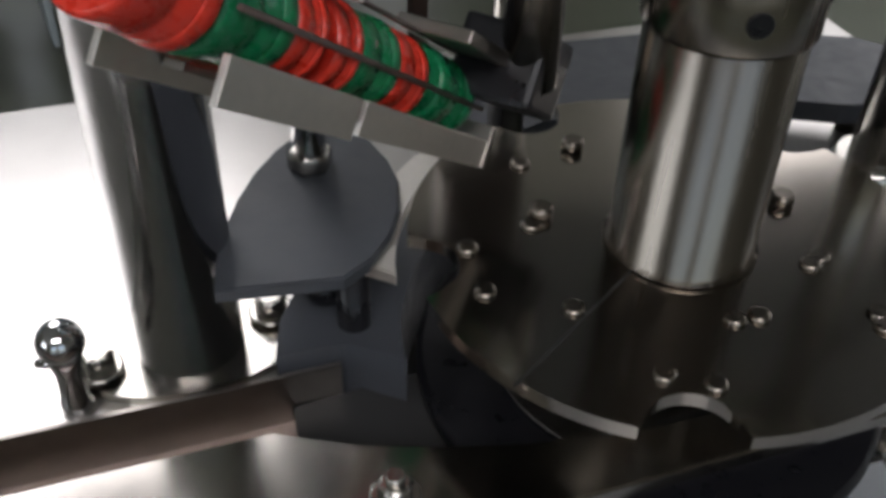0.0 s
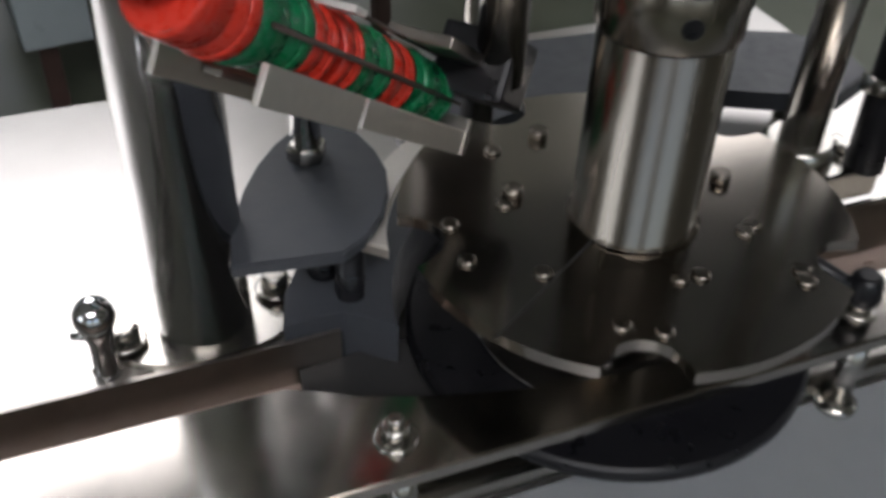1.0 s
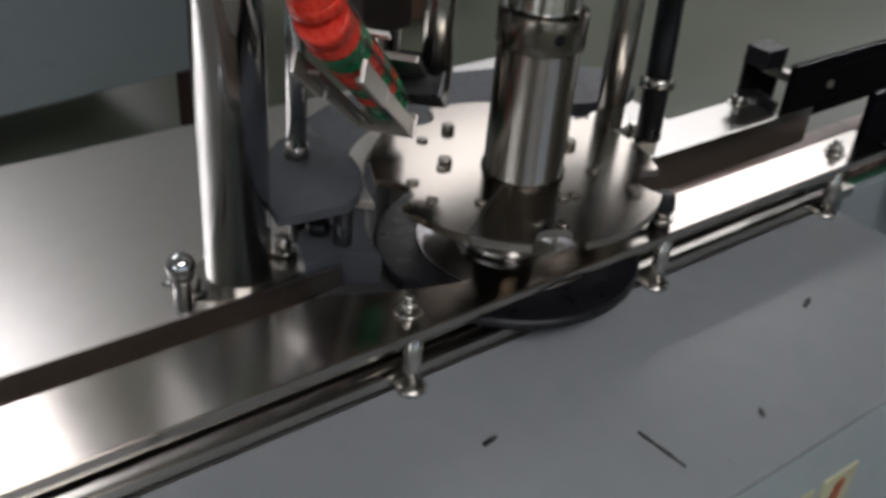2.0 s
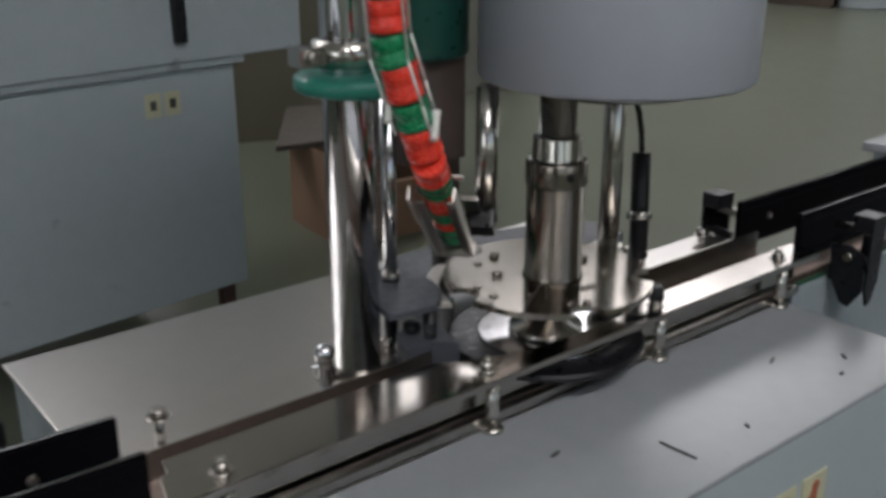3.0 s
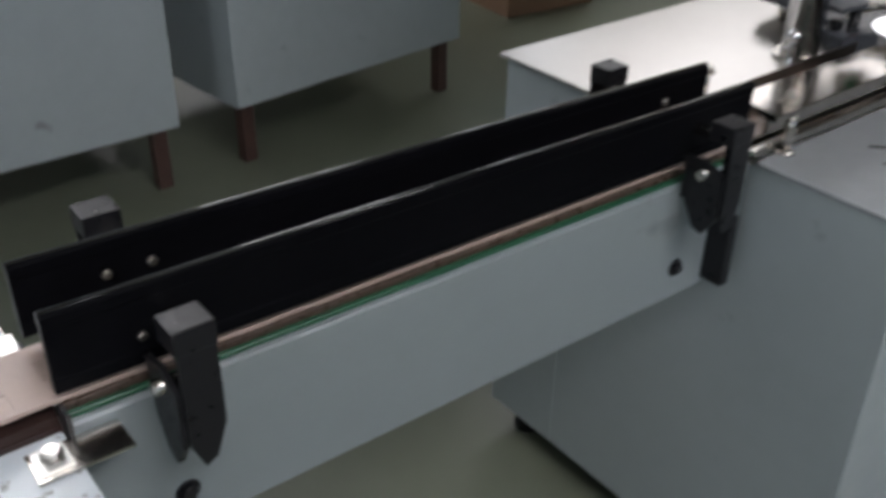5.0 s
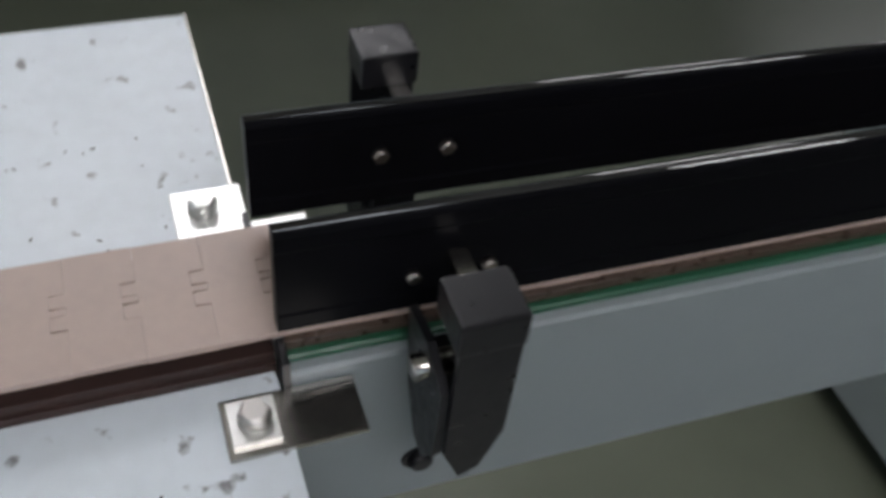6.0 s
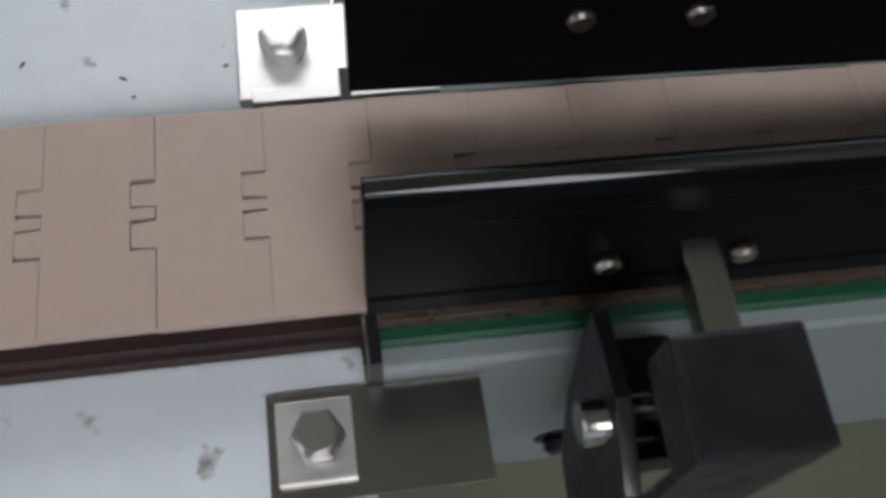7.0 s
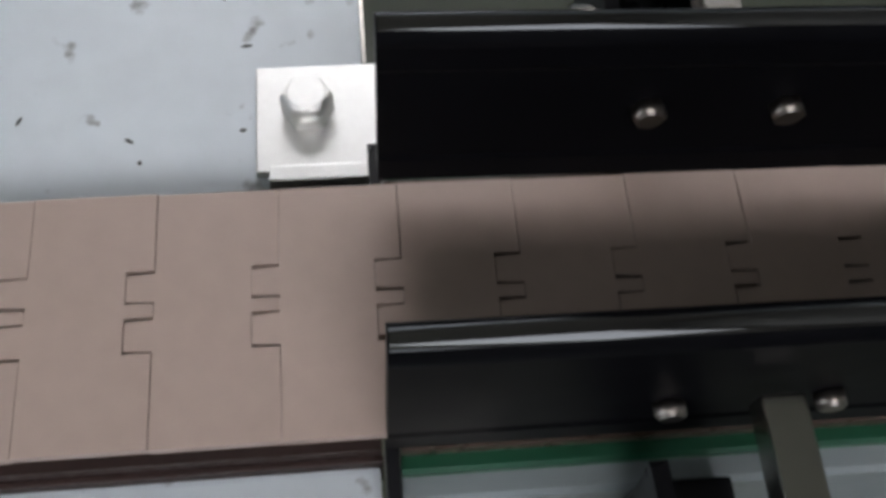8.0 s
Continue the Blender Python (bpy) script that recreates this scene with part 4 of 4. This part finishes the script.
# far end of the hall: a stack of pallets, a steel drum and cartons on the floor
def pallet(x, y, z, rot):
    p = thing("pallet", "worn brown wooden pallet in a stack at the far end", "pallet", (x, y, z), group="pallets")
    m = pose(x, y, z, 0, 0, rot)
    for k in range(5):
        part("board", box(B(), -0.5, 0.5, -0.5 + 0.22 * k, -0.38 + 0.22 * k, 0.10, 0.122, 0.002, m), DARKWOOD, p)
    for k in (-0.46, 0.0, 0.46):
        part("bearer", box(B(), k - 0.04, k + 0.04, -0.5, 0.5, 0.0005, 0.0995, 0.002, m), DARKWOOD, p)
    return p


for k in range(4):
    pallet(12.35, 6.25, FLOOR + 0.1225 * k, 4 * k)
drum = thing("drum", "pale blue-grey steel drum standing on the floor", "drum", (12.25, 5.55, FLOOR))
part("shell", lathe(B(), [(0.27, FLOOR), (0.29, FLOOR + 0.01), (0.285, FLOOR + 0.03), (0.285, FLOOR + 0.28), (0.293, FLOOR + 0.29), (0.285, FLOOR + 0.30), (0.285, FLOOR + 0.57), (0.293, FLOOR + 0.58), (0.285, FLOOR + 0.59), (0.285, FLOOR + 0.86), (0.29, FLOOR + 0.88), (0.27, FLOOR + 0.89)], 40, Matrix.Translation((12.25, 5.55, 0))), PAINT, drum)
for cx, cy, w in ((12.3, 4.35, 0.75), (12.5, 3.4, 0.6)):
    bx = thing("carton", "closed brown cardboard carton at the far end of the hall", "carton", (cx, cy, FLOOR), group="far cartons")
    part("body", box(B(), cx - w / 2, cx + w / 2, cy - w / 2, cy + w / 2, FLOOR + 0.0005, FLOOR + 0.5, 0.006), CARTON, bx)
    part("tape", box(B(), cx - w / 2 - 0.001, cx + w / 2 + 0.001, cy - 0.03, cy + 0.03, FLOOR + 0.42, FLOOR + 0.5015, 0.0004), YELLOW, bx)

random.seed(31)
# scuffs and flecks on the table top
for k in range(30):
    py = random.uniform(0.055, 0.20) if random.random() < 0.55 else random.uniform(-0.19, -0.062)
    ln, wd = random.uniform(0.0006, 0.0032), random.uniform(0.0004, 0.0010)
    bm = slab(B(), [(-ln, 0), (-ln * 0.3, wd), (ln * 0.5, wd * 0.7), (ln, 0), (ln * 0.3, -wd), (-ln * 0.5, -wd * 0.8)], TZ - 0.0004, TZ + 0.0002)
    bm.transform(pose(random.uniform(-0.24, -0.012), py, 0, 0, 0, random.uniform(-40, 70)))
    part("scuff", bm, NEARBLACK, tb)
